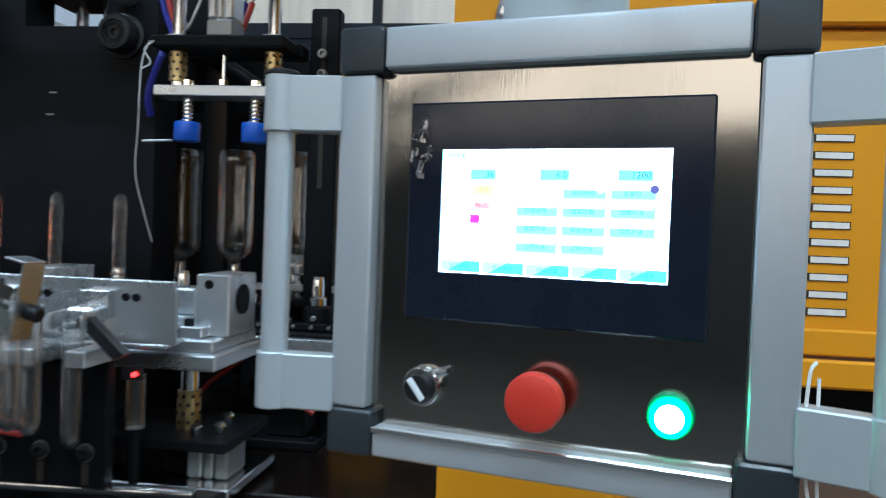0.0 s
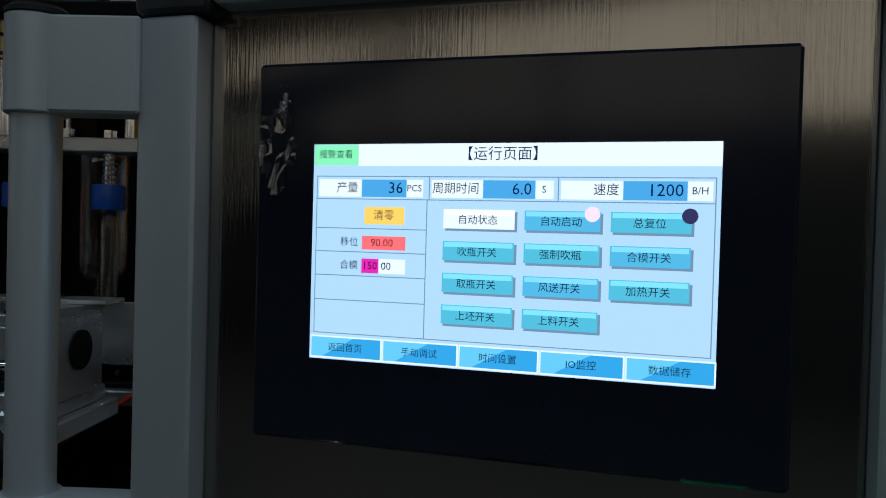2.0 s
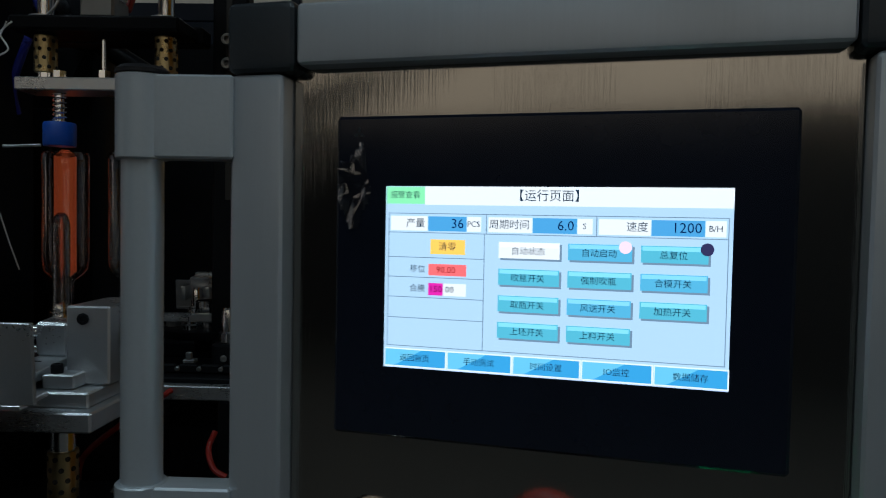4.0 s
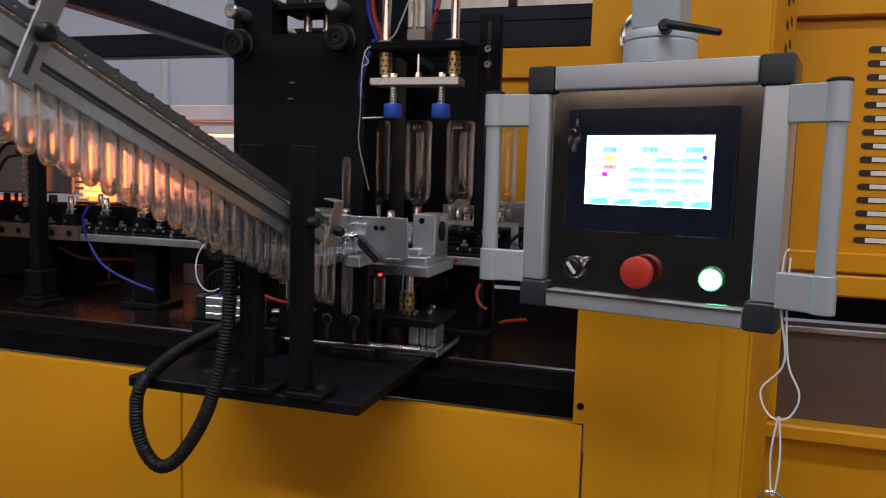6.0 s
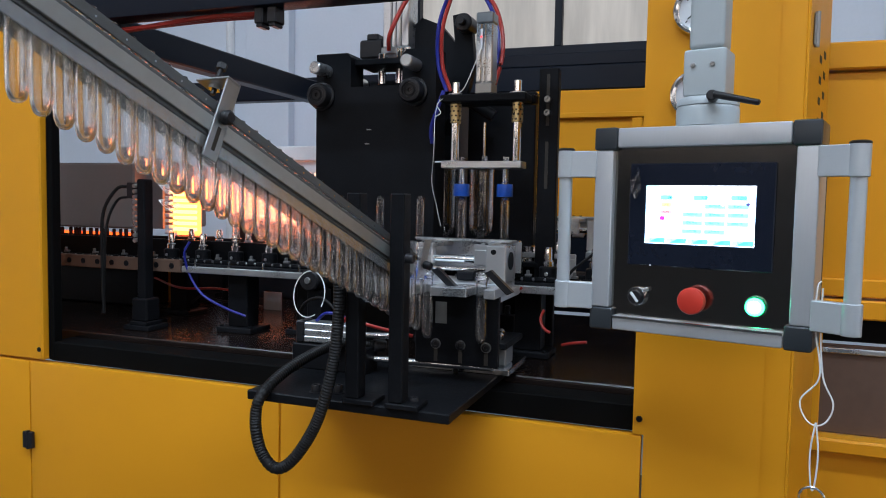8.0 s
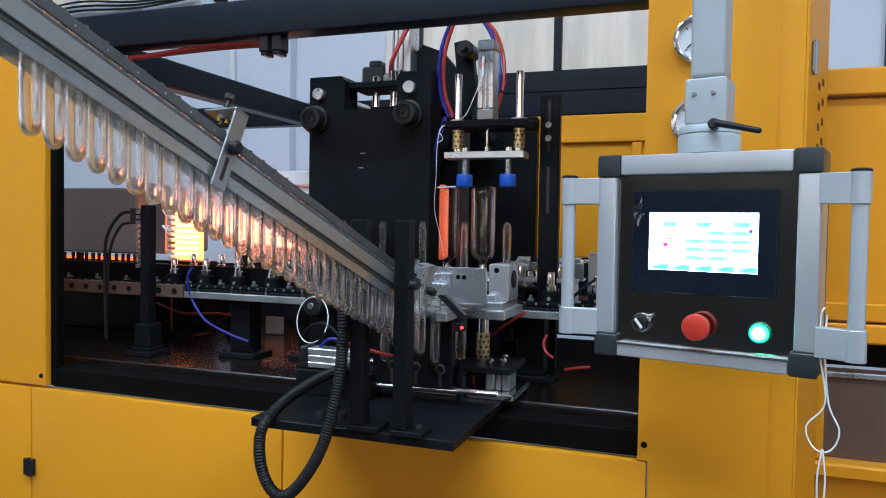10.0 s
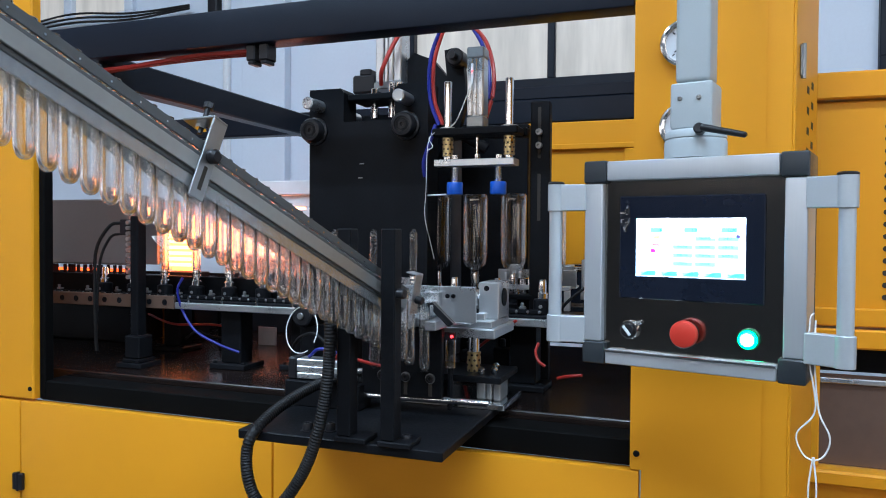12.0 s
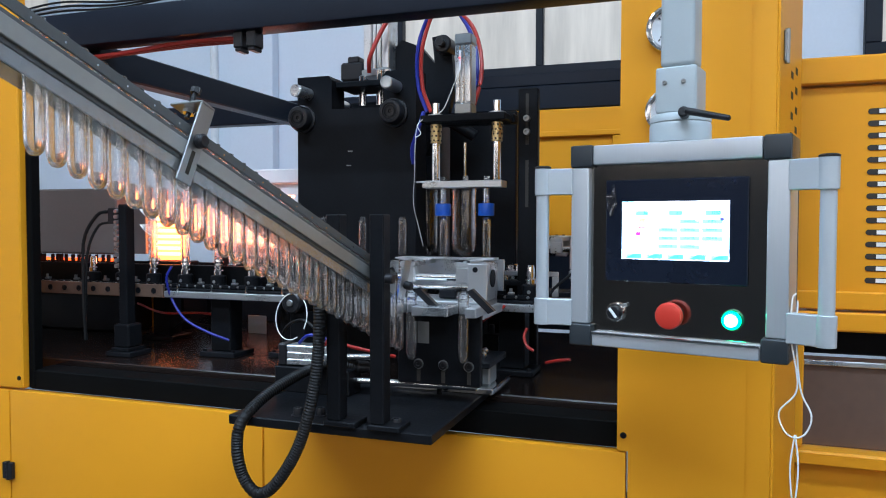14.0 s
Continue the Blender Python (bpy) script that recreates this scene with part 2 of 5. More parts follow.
def rod(p0, p1, r, n=16, bm=None, bevel=0.0, r1=None):
    """A round bar from p0 to p1, its ends chamfered."""
    out = bm or bmesh.new()
    p0, p1 = Vector(p0), Vector(p1)
    d = p1 - p0
    r1 = r if r1 is None else r1
    b = min(bevel, d.length * 0.4)
    prof = [(r - b, 0), (r, b), (r1, d.length - b), (r1 - b, d.length)] if b else [(r, 0), (r1, d.length)]
    return lathe(prof, n, out, Matrix.Translation(p0) @ d.to_track_quat("Z", "Y").to_matrix().to_4x4())


def lathe(profile, n=20, bm=None, turn=None, caps=True):
    """Turns a profile of (radius, height) round z."""
    out = bm or bmesh.new()
    turn = turn or Matrix.Identity(4)
    rings = []
    for r, z in profile:
        if r < 1e-6:
            rings.append([out.verts.new(turn @ Vector((0, 0, z)))])
        else:
            rings.append([out.verts.new(turn @ Vector((r * math.cos(2 * math.pi * i / n), r * math.sin(2 * math.pi * i / n), z))) for i in range(n)])
    for a, b in zip(rings, rings[1:]):
        for i in range(n):
            j = (i + 1) % n
            if len(a) == 1 and len(b) == 1:
                continue
            if len(a) == 1:
                out.faces.new((a[0], b[i], b[j]))
            elif len(b) == 1:
                out.faces.new((a[i], a[j], b[0]))
            else:
                out.faces.new((a[i], a[j], b[j], b[i]))
    if caps:
        for ring in (rings[0], rings[-1]):
            if len(ring) > 2:
                out.faces.new(ring)
    return out


def smooth_line(points, steps=8):
    """A smooth line through the points."""
    P = [Vector(p) for p in points]
    P = [2 * P[0] - P[1]] + P + [2 * P[-1] - P[-2]]
    out = []
    for i in range(1, len(P) - 2):
        a, b, c, d = P[i - 1:i + 3]
        for k in range(steps):
            t = k / steps
            out.append(0.5 * ((2 * b) + (c - a) * t + (2 * a - 5 * b + 4 * c - d) * t * t + (3 * b - a - 3 * c + d) * t ** 3))
    return out + [P[-2]]


def hose(points, r, n=10, bm=None, steps=8, ribs=0.0, pitch=0.006):
    """A bent round hose; ribs: depth of its corrugation."""
    out = bm or bmesh.new()
    line = smooth_line(points, steps)
    if ribs:
        fine = [line[0]]
        for a, b in zip(line, line[1:]):
            k = max(1, int((b - a).length / (pitch / 2)))
            fine += [a.lerp(b, (i + 1) / k) for i in range(k)]
        line = fine
    rings = []
    up = Vector((0.13, 0.21, 0.97)).normalized()
    for i, p in enumerate(line):
        d = (line[min(i + 1, len(line) - 1)] - line[max(i - 1, 0)]).normalized()
        s = d.cross(up)
        if s.length < 0.05:
            s = d.cross(Vector((1, 0, 0)))
        s.normalize()
        u = s.cross(d).normalized()
        rr = r - (ribs if i % 2 else 0)
        rings.append([out.verts.new(p + rr * (math.cos(2 * math.pi * k / n) * s + math.sin(2 * math.pi * k / n) * u)) for k in range(n)])
    for a, b in zip(rings, rings[1:]):
        for k in range(n):
            out.faces.new((a[k], a[(k + 1) % n], b[(k + 1) % n], b[k]))
    out.faces.new(rings[0])
    out.faces.new(rings[-1])
    return out


def prism(outline, y0, y1, bm=None, turn=None):
    """An outline in x and z pushed from y0 to y1."""
    out = bm or bmesh.new()
    turn = turn or Matrix.Identity(4)
    a = [out.verts.new(turn @ Vector((x, y0, z))) for x, z in outline]
    b = [out.verts.new(turn @ Vector((x, y1, z))) for x, z in outline]
    out.faces.new(a)
    out.faces.new(b)
    for i in range(len(a)):
        j = (i + 1) % len(a)
        out.faces.new((a[i], a[j], b[j], b[i]))
    return out


def bolt(p, axis, r=0.004, h=0.004, bm=None):
    """A socket-head bolt with a sunk centre."""
    p, axis = Vector(p), Vector(axis).normalized()
    t = Matrix.Translation(p) @ axis.to_track_quat("Z", "Y").to_matrix().to_4x4()
    return lathe([(r, 0), (r, h * 0.85), (r * 0.88, h), (r * 0.5, h), (r * 0.45, h * 0.4), (0, h * 0.4)], 12, bm, t)


# ---- the hall ----
def hall():
    single("floor", box(-9, 7, -7, 2.6, -0.1, 0, 0), FLOORM, "grey concrete factory floor", "floor", kind="structure")
    single("ceiling", box(-9, 7, -7, 2.6, 5.2, 5.3, 0), CEILM, "pale factory hall ceiling", "ceiling", kind="structure")
    single("wall_west", box(-9.2, -9, -7, 2.6, 0, 5.2, 0), WALLP, "white painted hall wall", "wall", kind="structure")
    single("wall_east", box(7, 7.2, -7, 2.6, 0, 5.2, 0), WALLP, "white painted hall wall", "wall", kind="structure")
    single("wall_south", box(-9, 7, -7.2, -7, 2.3, 5.2, 0), WALLD, "dark upper hall wall behind the camera", "wall", kind="structure")
    w = thing("window_4", "long bright hall window behind the camera", "window", (0, -6.98, 2.4), kind="structure")
    for k in range(6):
        x = -6.6 + 2.1 * k
        part("pane", box(x, x + 1.98, -6.985, -6.98, 2.5, 3.7, 0), PANES, w)
        part("window_frame", box(x - 0.11, x - 0.01, -6.995, -6.97, 2.4, 3.8, 0.004), BEAM, w)
    # added, unseen glowing strips: they put bright streaks on the clear preforms
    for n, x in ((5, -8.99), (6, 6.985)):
        w = thing("window_%d" % n, "added unseen row of glowing strips in the end wall", "window", (x, -3.5, 0.2), kind="structure")
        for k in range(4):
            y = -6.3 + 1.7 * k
            part("pane", box(x, x + 0.005, y, y + 0.5, 0.25, 3.55, 0), STREAKG, w)
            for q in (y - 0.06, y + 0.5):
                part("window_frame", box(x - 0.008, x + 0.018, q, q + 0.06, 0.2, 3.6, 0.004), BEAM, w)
    single("dado_south", box(-9, 7, -7.2, -6.99, 0, 2.3, 0), WALLD, "dark lower hall wall behind the camera", "wall", kind="structure")
    holes = [(-4.55, -3.42), (-1.50, 0.20), (0.86, 2.3)]
    bm = box(-9, 7, 2.4, 2.6, 0, 2.16, 0)
    box(-9, 7, 2.4, 2.6, 3.6, 5.2, 0, bm)
    xs = [-9] + [v for h in holes for v in h] + [7]
    for i in range(0, len(xs), 2):
        box(xs[i], xs[i + 1], 2.4, 2.6, 2.16, 3.6, 0, bm)
    box(-4.55, -3.42, 2.4, 2.6, 2.16, 2.78, 0, bm)
    single("wall_north", bm, WALLP, "white painted wall behind the machine with windows", "wall", kind="structure")
    for i, (a, b) in enumerate(holes):
        z0 = 2.16 if i else 2.781
        w = thing("window_%d" % (i + 1), "black framed window with frosted bright panes", "window", (a, 2.4, 2.16), kind="structure")
        fb = bmesh.new()
        for x0, x1, q0, q1 in ((a, b, z0, z0 + 0.07), (a, b, 3.53, 3.6), (a, a + 0.07, z0 + 0.07, 3.53), (b - 0.07, b, z0 + 0.07, 3.53)):
            box(x0, x1, 2.36, 2.46, q0, q1, 0.004, fb)
        part("window_frame", fb, BEAM if i else WALLP, w)
        mid = (-0.675, -0.635) if i == 1 else ((a + b) / 2 - 0.035, (a + b) / 2 + 0.035)
        part("mullion", box(mid[0], mid[1], 2.37, 2.45, z0 + 0.07, 3.53, 0.004), BEAM if i else WALLP, w)
        for x0, x1 in ((a + 0.07, mid[0]), (mid[1], b - 0.07)):
            part("pane", box(x0, x1, 2.41, 2.42, z0 + 0.07, 3.53, 0), PANE, w)
    single("conduit", rod((-2.70, 2.385, 0), (-2.70, 2.385, 5.2), 0.025, 10), PAPER, "pale grey vertical pipe on the wall", "pipe")
    single("conduit_clamp", box(-2.781 - 0.035, -2.781 + 0.035, 2.34, 2.40, 2.823 - 0.05, 2.823 + 0.09, 0.006), PLASTIC, "black clamp holding cables to the wall pipe", "clamp")
    single("pilaster", box(-2.55, -2.25, 2.33, 2.40, 0, 5.2, 0.004), WALLP, "white wall pilaster", "pilaster", kind="structure")
    for k in range(3):
        bm = hose([(-4.4, 2.35, 2.78 + 0.02 * k), (-3.9, 2.33, 2.80 + 0.03 * k), (-3.4, 2.33, 2.78 + 0.02 * k), (-2.95, 2.34, 2.81 + 0.01 * k)], 0.007, 6)
        single("wall_cable", bm, RUBBER, "loose black cable along the white wall", "cable", "wall cables")
    for x, y in ((-2.8, -1.5), (0.0, -1.5), (2.8, -1.5), (-1.4, -4.0), (1.4, -4.0)):
        lamp = thing("ceiling_lamp", "long white fluorescent hall lamp", "lamp", (x, y, 5.2), "hall lamps")
        part("lamp_body", box(x - 0.7, x + 0.7, y - 0.12, y + 0.12, 4.83, 4.9, 0.01), WALLP, lamp)
        for a in (-0.5, 0.5):
            part("hanger", rod((x + a, y, 4.9), (x + a, y, 5.2), 0.008, 8), STEEL, lamp)
        part("tube", rod((x - 0.66, y, 4.80), (x + 0.66, y, 4.80), 0.03, 10), LAMPG, lamp)
        li = bpy.data.lights.new("hall_light", "AREA")
        li.shape, li.size, li.size_y, li.energy, li.color = "RECTANGLE", 1.4, 0.3, LAMP_WATTS, (0.68, 0.885, 1.0)
        lo = new("hall_light", li)
        lo.location = (x, y, 4.74)


# ---- machine housing ----
def housing():
    h = thing("machine_housing", "yellow powder-coated blow moulding machine housing with black frame", "machine", (-0.8, 0, 0))
    for x0, x1 in ((-2.4, -1.604), (-1.600, -0.818), (-0.814, 0.005)):
        d = part("door_panel", box(x0, x1, 0.0, 0.022, 0.08, 0.95, 0.004, seg=2), YELLOW, h, "smooth yellow sheet door")
        part("door_lip", box(x0 + 0.002, x1 - 0.002, 0.022, 0.04, 0.90, 0.947, 0.003), YELLOW, d)
        if x0 < -0.9:
            hx = -1.602
            hb = box(hx - 0.017, hx - 0.003, -0.012, 0.0, 0.712, 0.757, 0.002)
            box(hx + 0.003, hx + 0.017, -0.012, 0.0, 0.712, 0.757, 0.002, hb)
            rod((hx, -0.008, 0.71), (hx, -0.008, 0.76), 0.005, 10, hb)
            if x0 > -2:
                part("hinge", hb, PLASTIC, d, "black door hinge")
    part("plinth", box(-2.4, 0.27, 0.02, 1.15, 0.0, 0.078, 0.004), BLACK, h)
    part("left_column", box(-2.4, -1.556, 0.002, 0.034, 0.955, 2.5, 0.004), YELLOW, h)
    part("left_jamb", box(-1.5555, -1.535, 0.02, 0.05, 0.955, 1.843, 0.003), MATT, h, "black inner frame")
    col = part("right_column", prism([(0.009, 0.0), (0.220, 0.0), (0.220, 2.5), (-0.012, 2.5), (-0.012, 0.953), (0.009, 0.953)], 0.0, 0.30), YELLOW, h, "tall yellow machine column")
    part("column_flange", box(0.2145, 0.2655, 0.0025, 0.10, 0.0, 2.5, 0.006, seg=3), YELLOW, col)
    side = Matrix.Translation((0.2625, 0.003, 0)) @ pose(0, 0, 0, 0, 0, 76)
    part("side_panel", box(0.0, 0.295, -0.006, 0.0, 0.0, 2.5, 0.002, None, side), YELLOW, col, "slanted yellow side panel with vent holes")
    for k in range(6):
        for j, u in enumerate((0.14, 0.20)):
            z = 1.485 + 0.040 * k + 0.018 * j
            part("vent_slot", box(u, u + 0.028, -0.0068, -0.0062, z, z + 0.014, 0.0, None, side @ pose(0, 0, 0, 0, 0, 0)), SHOE, col)
    hb = box(0.035, 0.055, -0.011, -0.0065, 1.698, 1.756, 0.002, None, side)
    rod(side @ Vector((0.045, -0.012, 1.695)), side @ Vector((0.045, -0.012, 1.759)), 0.0045, 10, hb)
    part("hinge", hb, STEEL, col, "chrome door hinge")
    part("sill", box(-1.552, -0.0125, 0.0235, 0.10, 0.9515, 1.004, 0.003), MATT, h, "black steel sill")
    part("bed_plate", box(-3.2, -0.0125, 0.104, 1.05, 0.99, 1.02, 0.003), BED, h, "glossy black machine bed")
    part("bed_plate_edge", box(-1.552, -0.0125, 0.101, 0.1035, 0.985, 1.014, 0.0), BED, h)
    part("top_beam", box(-2.4, -0.014, 0.0, 0.065, 1.844, 1.928, 0.005, seg=2), BEAM, h, "black square-tube beam")
    part("side_beam", box(-1.40, -1.345, 0.067, 1.10, 1.785, 1.865, 0.004), BEAM, h, "black beam running to the rear")
    part("rear_beam", box(-2.4, 0.27, 1.105, 1.17, 1.80, 1.885, 0.004), BEAM, h, "black rear beam")
    part("rear_skirt", box(-3.4, -1.18, 1.06, 1.075, 1.021, 1.235, 0.003), BLACK, h, "black rear skirt plate")
    part("rear_rail", box(-0.9, 0.27, 1.11, 1.15, 1.8855, 1.93, 0.003), BEAM, h)
    rp = part("rear_panel", box(-0.50, 0.0, 1.10, 1.13, 1.30, 1.798, 0.003), YELLOW, h, "yellow rear door of the machine")
    part("rear_shade", box(-0.50, 0.0, 1.115, 1.13, 1.021, 1.2985, 0.003), BEAM, h, "dark lower rear panel")
    part("panel_rim", box(-0.50, 0.0, 1.085, 1.0985, 1.70, 1.72, 0.003), YELLOW, rp)
    part("panel_mullion", box(-0.14, -0.105, 1.085, 1.0985, 1.301, 1.698, 0.003), YELLOW, rp)
    for x in (-1.567, 0.0):
        part("rivet", lathe([(0.0065, 0), (0.006, 0.002), (0, 0.003)], 12, None, Matrix.Translation((x, -0.0008 if x > -1 else 0.0015, 0.984)) @ pose(0, 0, 0, 90)), BLACK, h, "black plug")
    # pressure gauges on the column
    for z in (1.763, 1.609):
        g = thing("pressure_gauge", "chrome rimmed round pressure gauge on the yellow column", "gauge", (0.079, 0, z), "column gauges")
        t = Matrix.Translation((0.079, -0.001, z)) @ pose(0, 0, 0, 90)
        part("rim", lathe([(0.043, 0), (0.046, 0.003), (0.044, 0.012), (0.040, 0.014), (0.036, 0.012), (0.0355, 0.004), (0, 0.004)], 36, None, t), CHROME, g)
        part("dial", lathe([(0.035, 0.0045), (0.0345, 0.006), (0, 0.006)], 28, None, t), DIAL, g)
        bm = bmesh.new()
        for k in range(11):
            a = radians(-45 + 27 * k)
            box(-0.001, 0.001, 0.0066, 0.0072, 0.026, 0.031, 0, bm, Matrix.Translation((0.079, -0.001, z)) @ pose(0, 0, 0, 0, math.degrees(a), 0) @ Matrix.Diagonal((1, -1, 1, 1)))
        part("scale_mark", bm, BLACK, g)
        part("needle", box(-0.0012, 0.0012, 0.0074, 0.0080, -0.006, 0.024, 0, None, Matrix.Translation((0.079, -0.001, z)) @ pose(0, 0, 0, 0, -130, 0) @ Matrix.Diagonal((1, -1, 1, 1))), BLACK, g)
        for k in range(3):
            a = radians(90 + 120 * k)
            part("screw", bolt((0.079 + 0.040 * math.cos(a), -0.014, z + 0.040 * math.sin(a)), (0, -1, 0), 0.003, 0.002), STEEL, g)
    # recessed cabinet beside the column
    c = thing("side_cabinet", "recessed yellow machine cabinet with louvre slots", "cabinet", (1.2, 0.35, 0))
    part("body", box(0.30, 2.4, 0.35, 1.1, 0.0, 0.86, 0.004), YELLOW, c)
    part("ledge", box(0.30, 2.4, 0.325, 0.5, 0.862, 0.895, 0.005), YELLOW, c)
    part("side_post", box(0.30, 0.362, 0.34, 0.42, 0.897, 1.16, 0.003), YELLOW, c)
    part("window_pane", box(0.364, 2.4, 0.37, 0.376, 0.897, 1.10, 0.002), SMOKED, c, "smoked brown inspection window")
    part("window_rail", box(0.364, 2.4, 0.362, 0.3695, 1.08, 1.092, 0.002), ALU, c, "bright metal strip")
    # black strip stands in for the shadow below the rim
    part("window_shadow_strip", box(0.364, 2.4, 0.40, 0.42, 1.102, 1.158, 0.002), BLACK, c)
    part("lower_rim", box(0.30, 2.4, 0.33, 0.45, 1.162, 1.205, 0.004), YELLOW, c)
    part("louvre_panel", box(0.30, 2.4, 0.35, 0.40, 1.21, 1.70, 0.004), YELLOW, c)
    part("kick_rim", box(0.30, 2.4, 0.336, 0.349, 1.21, 1.25, 0.003), YELLOW, c)
    part("upper_rim", box(0.30, 2.4, 0.335, 1.1, 1.703, 1.762, 0.004), YELLOW, c)
    for k in range(15):
        z = 1.275 + 0.0262 * k
        s = part("slot", prism([(0.485 + 0.006 * math.cos(a), z + 0.006 * math.sin(a)) for a in [math.pi / 2 + math.pi * i / 6 for i in range(7)]] + [(0.555, z - 0.006), (0.555, z + 0.006)], 0.3485, 0.3495), SHOE, c)
        # pale strip paints the light that shows through the slot
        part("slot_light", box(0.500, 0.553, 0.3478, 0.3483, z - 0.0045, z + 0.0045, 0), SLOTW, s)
    # hose and clips under the top beam
    bm = bmesh.new()
    for k in range(3):
        hose([(-1.40, 0.03 + 0.012 * k, 1.818), (-1.25, 0.03 + 0.012 * k, 1.822 + 0.003 * k), (-1.05, 0.03 + 0.012 * k, 1.834), (-0.90, 0.03 + 0.01 * k, 1.832)], 0.006, 8, bm)
    single("air_hose", bm, REDH, "red air hoses clipped under the black beam", "hose")
    for x in (-0.885, -0.85):
        single("hose_clip", box(x - 0.012, x + 0.012, 0.01, 0.05, 1.806, 1.8435, 0.003, box(x - 0.008, x + 0.008, 0.012, 0.048, 1.798, 1.806, 0.002)), PLASTIC, "black plastic fitting under the beam", "fitting", "beam fittings")


# ---- control box on its arm ----
BOXM = Matrix.Translation((0.0955, -0.306, 1.3625)) @ pose(0, 0, 0, 0, 0, -13.8)


def lbox(u0, u1, d0, d1, v0, v1, bevel=0.0015, bm=None, seg=1):
    return box(u0, u1, d0, d1, v0, v1, bevel, bm, BOXM, seg)


def control_box():
    c = thing("control_box", "grey aluminium operator control box with lit touch screen and handles", "control panel", BOXM.translation)
    part("body", lbox(-0.154, 0.154, 0.010, 0.085, -0.152, 0.152, 0.006, seg=2), ALUP, c)
    part("front_plate", lbox(-0.130, 0.130, 0.004, 0.0095, -0.137, 0.129, 0.0005), BRUSH, c, "brushed dark stainless front plate")
    for s, n in ((-1, "side_profile"), (1, "side_profile")):
        a, b = sorted((s * 0.1305, s * 0.160))
        part(n, lbox(a, b, -0.008, 0.0725, -0.124, 0.124, 0.0035, seg=3), ALUP, c)
    t = lbox(-0.124, 0.124, -0.008, 0.0725, 0.1275, 0.158, 0.0035, seg=3)
    part("top_profile", t, ALUP, c)
    t = lbox(-0.124, 0.124, -0.008, 0.0725, -0.158, -0.1355, 0.0035, seg=3)
    part("bottom_profile", t, ALUP, c)
    part("bottom_trim", lbox(-0.124, 0.124, -0.0105, -0.0085, -0.1400, -0.1352, 0.0008), CHROME, c)
    for su in (-1, 1):
        for sv in (-1, 1):
            a, b = sorted((su * 0.1245, su * 0.1615))
            e, f = sorted((sv * 0.1245, sv * 0.1595))
            part("corner_cap", lbox(a, b, -0.0095, 0.074, e, f, 0.0045, seg=3), CORNER, c, "dark grey plastic corner")
    for su in (-1, 1):
        hx, hy = su * 0.2065, -0.014
        hnd = part("handle", rod(BOXM @ Vector((hx, hy, -0.086)), BOXM @ Vector((hx, hy, 0.081)), 0.0105, 24), ALUH, c, "grey tubular handle")
        for v0, v1 in ((0.081, 0.124), (-0.129, -0.086)):
            bm = box(min(su * 0.1575, hx), max(su * 0.1575, hx), -0.009, 0.009, v0 + 0.0005, v1 - 0.0005, 0.0012, None,
                     BOXM @ Matrix.Translation((hx, hy, 0)) @ pose(0, 0, 0, 0, 0, -su * 14) @ Matrix.Translation((-hx, 0, 0)))
            rod(BOXM @ Vector((hx, hy, v0)), BOXM @ Vector((hx, hy, v1)), 0.0132, 28, bm, 0.0008)
            part("handle_bracket", bm, ALUH, hnd)
        part("handle_cap", lathe([(0.0135, 0), (0.0135, 0.002), (0.011, 0.004), (0, 0.004)], 20, None, BOXM @ Matrix.Translation((hx, hy, 0.1242))), PLASTIC, hnd, "black end cap")
    part("seam", lbox(-0.1605, 0.1605, 0.0728, 0.0765, -0.150, 0.150, 0.001), CORNER, c)
    bm = lbox(0.1542, 0.1555, 0.030, 0.070, -0.060, 0.052, 0.0004)
    lab = part("rating_label", bm, PAPER, c, "pale label with unreadable rows")
    bm = bmesh.new()
    for k in range(6):
        for j in range(2):
            lbox(0.1556, 0.156, 0.036 + 0.016 * j, 0.046 + 0.016 * j, 0.036 - 0.017 * k, 0.044 - 0.017 * k, 0, bm)
    part("label_row", bm, CORNER, lab)
    screen(c)
    # key switch
    t = BOXM @ Matrix.Translation((-0.0875, 0.0035, -0.103)) @ pose(0, 0, 0, 90)
    k = part("selector_switch", lathe([(0.0150, 0), (0.0150, 0.006), (0.0135, 0.009), (0.0118, 0.009), (0.0115, 0.005), (0, 0.005)], 32, None, t), CHROME, c, "chrome rimmed rotary switch")
    part("knob", lathe([(0.0108, 0.0055), (0.0105, 0.014), (0.0095, 0.016), (0, 0.016)], 24, None, t), PLASTIC, k)
    part("pointer", box(-0.0022, 0.0022, -0.009, 0.009, 0.0163, 0.0175, 0.0004, None, t @ pose(0, 0, 0, 0, 0, 38)), PAPER, k)
    part("lock_pin", rod(t @ Vector((0.008, 0.010, 0.004)), t @ Vector((0.019, 0.013, 0.004)), 0.003, 10), CHROME, k)
    # stop button
    t = BOXM @ Matrix.Translation((0.000, 0.0035, -0.101)) @ pose(0, 0, 0, 90)
    e = part("stop_button", lathe([(0.0125, 0.012), (0.0185, 0.014), (0.0200, 0.017), (0.0200, 0.024), (0.0185, 0.0268), (0.0145, 0.028), (0, 0.0285)], 40, None, t), REDB, c, "red mushroom stop button")
    part("collar", lathe([(0.0150, 0), (0.0150, 0.006), (0.0125, 0.008), (0.0125, 0.0118)], 32, None, t), PLASTIC, e)
    # green lamp
    t = BOXM @ Matrix.Translation((0.0855, 0.0035, -0.103)) @ pose(0, 0, 0, 90)
    g = part("start_lamp", lathe([(0.0155, 0), (0.0155, 0.006), (0.0142, 0.009), (0.0128, 0.009), (0.0125, 0.006), (0, 0.006)], 36, None, t), GREENR, c, "lit green push button")
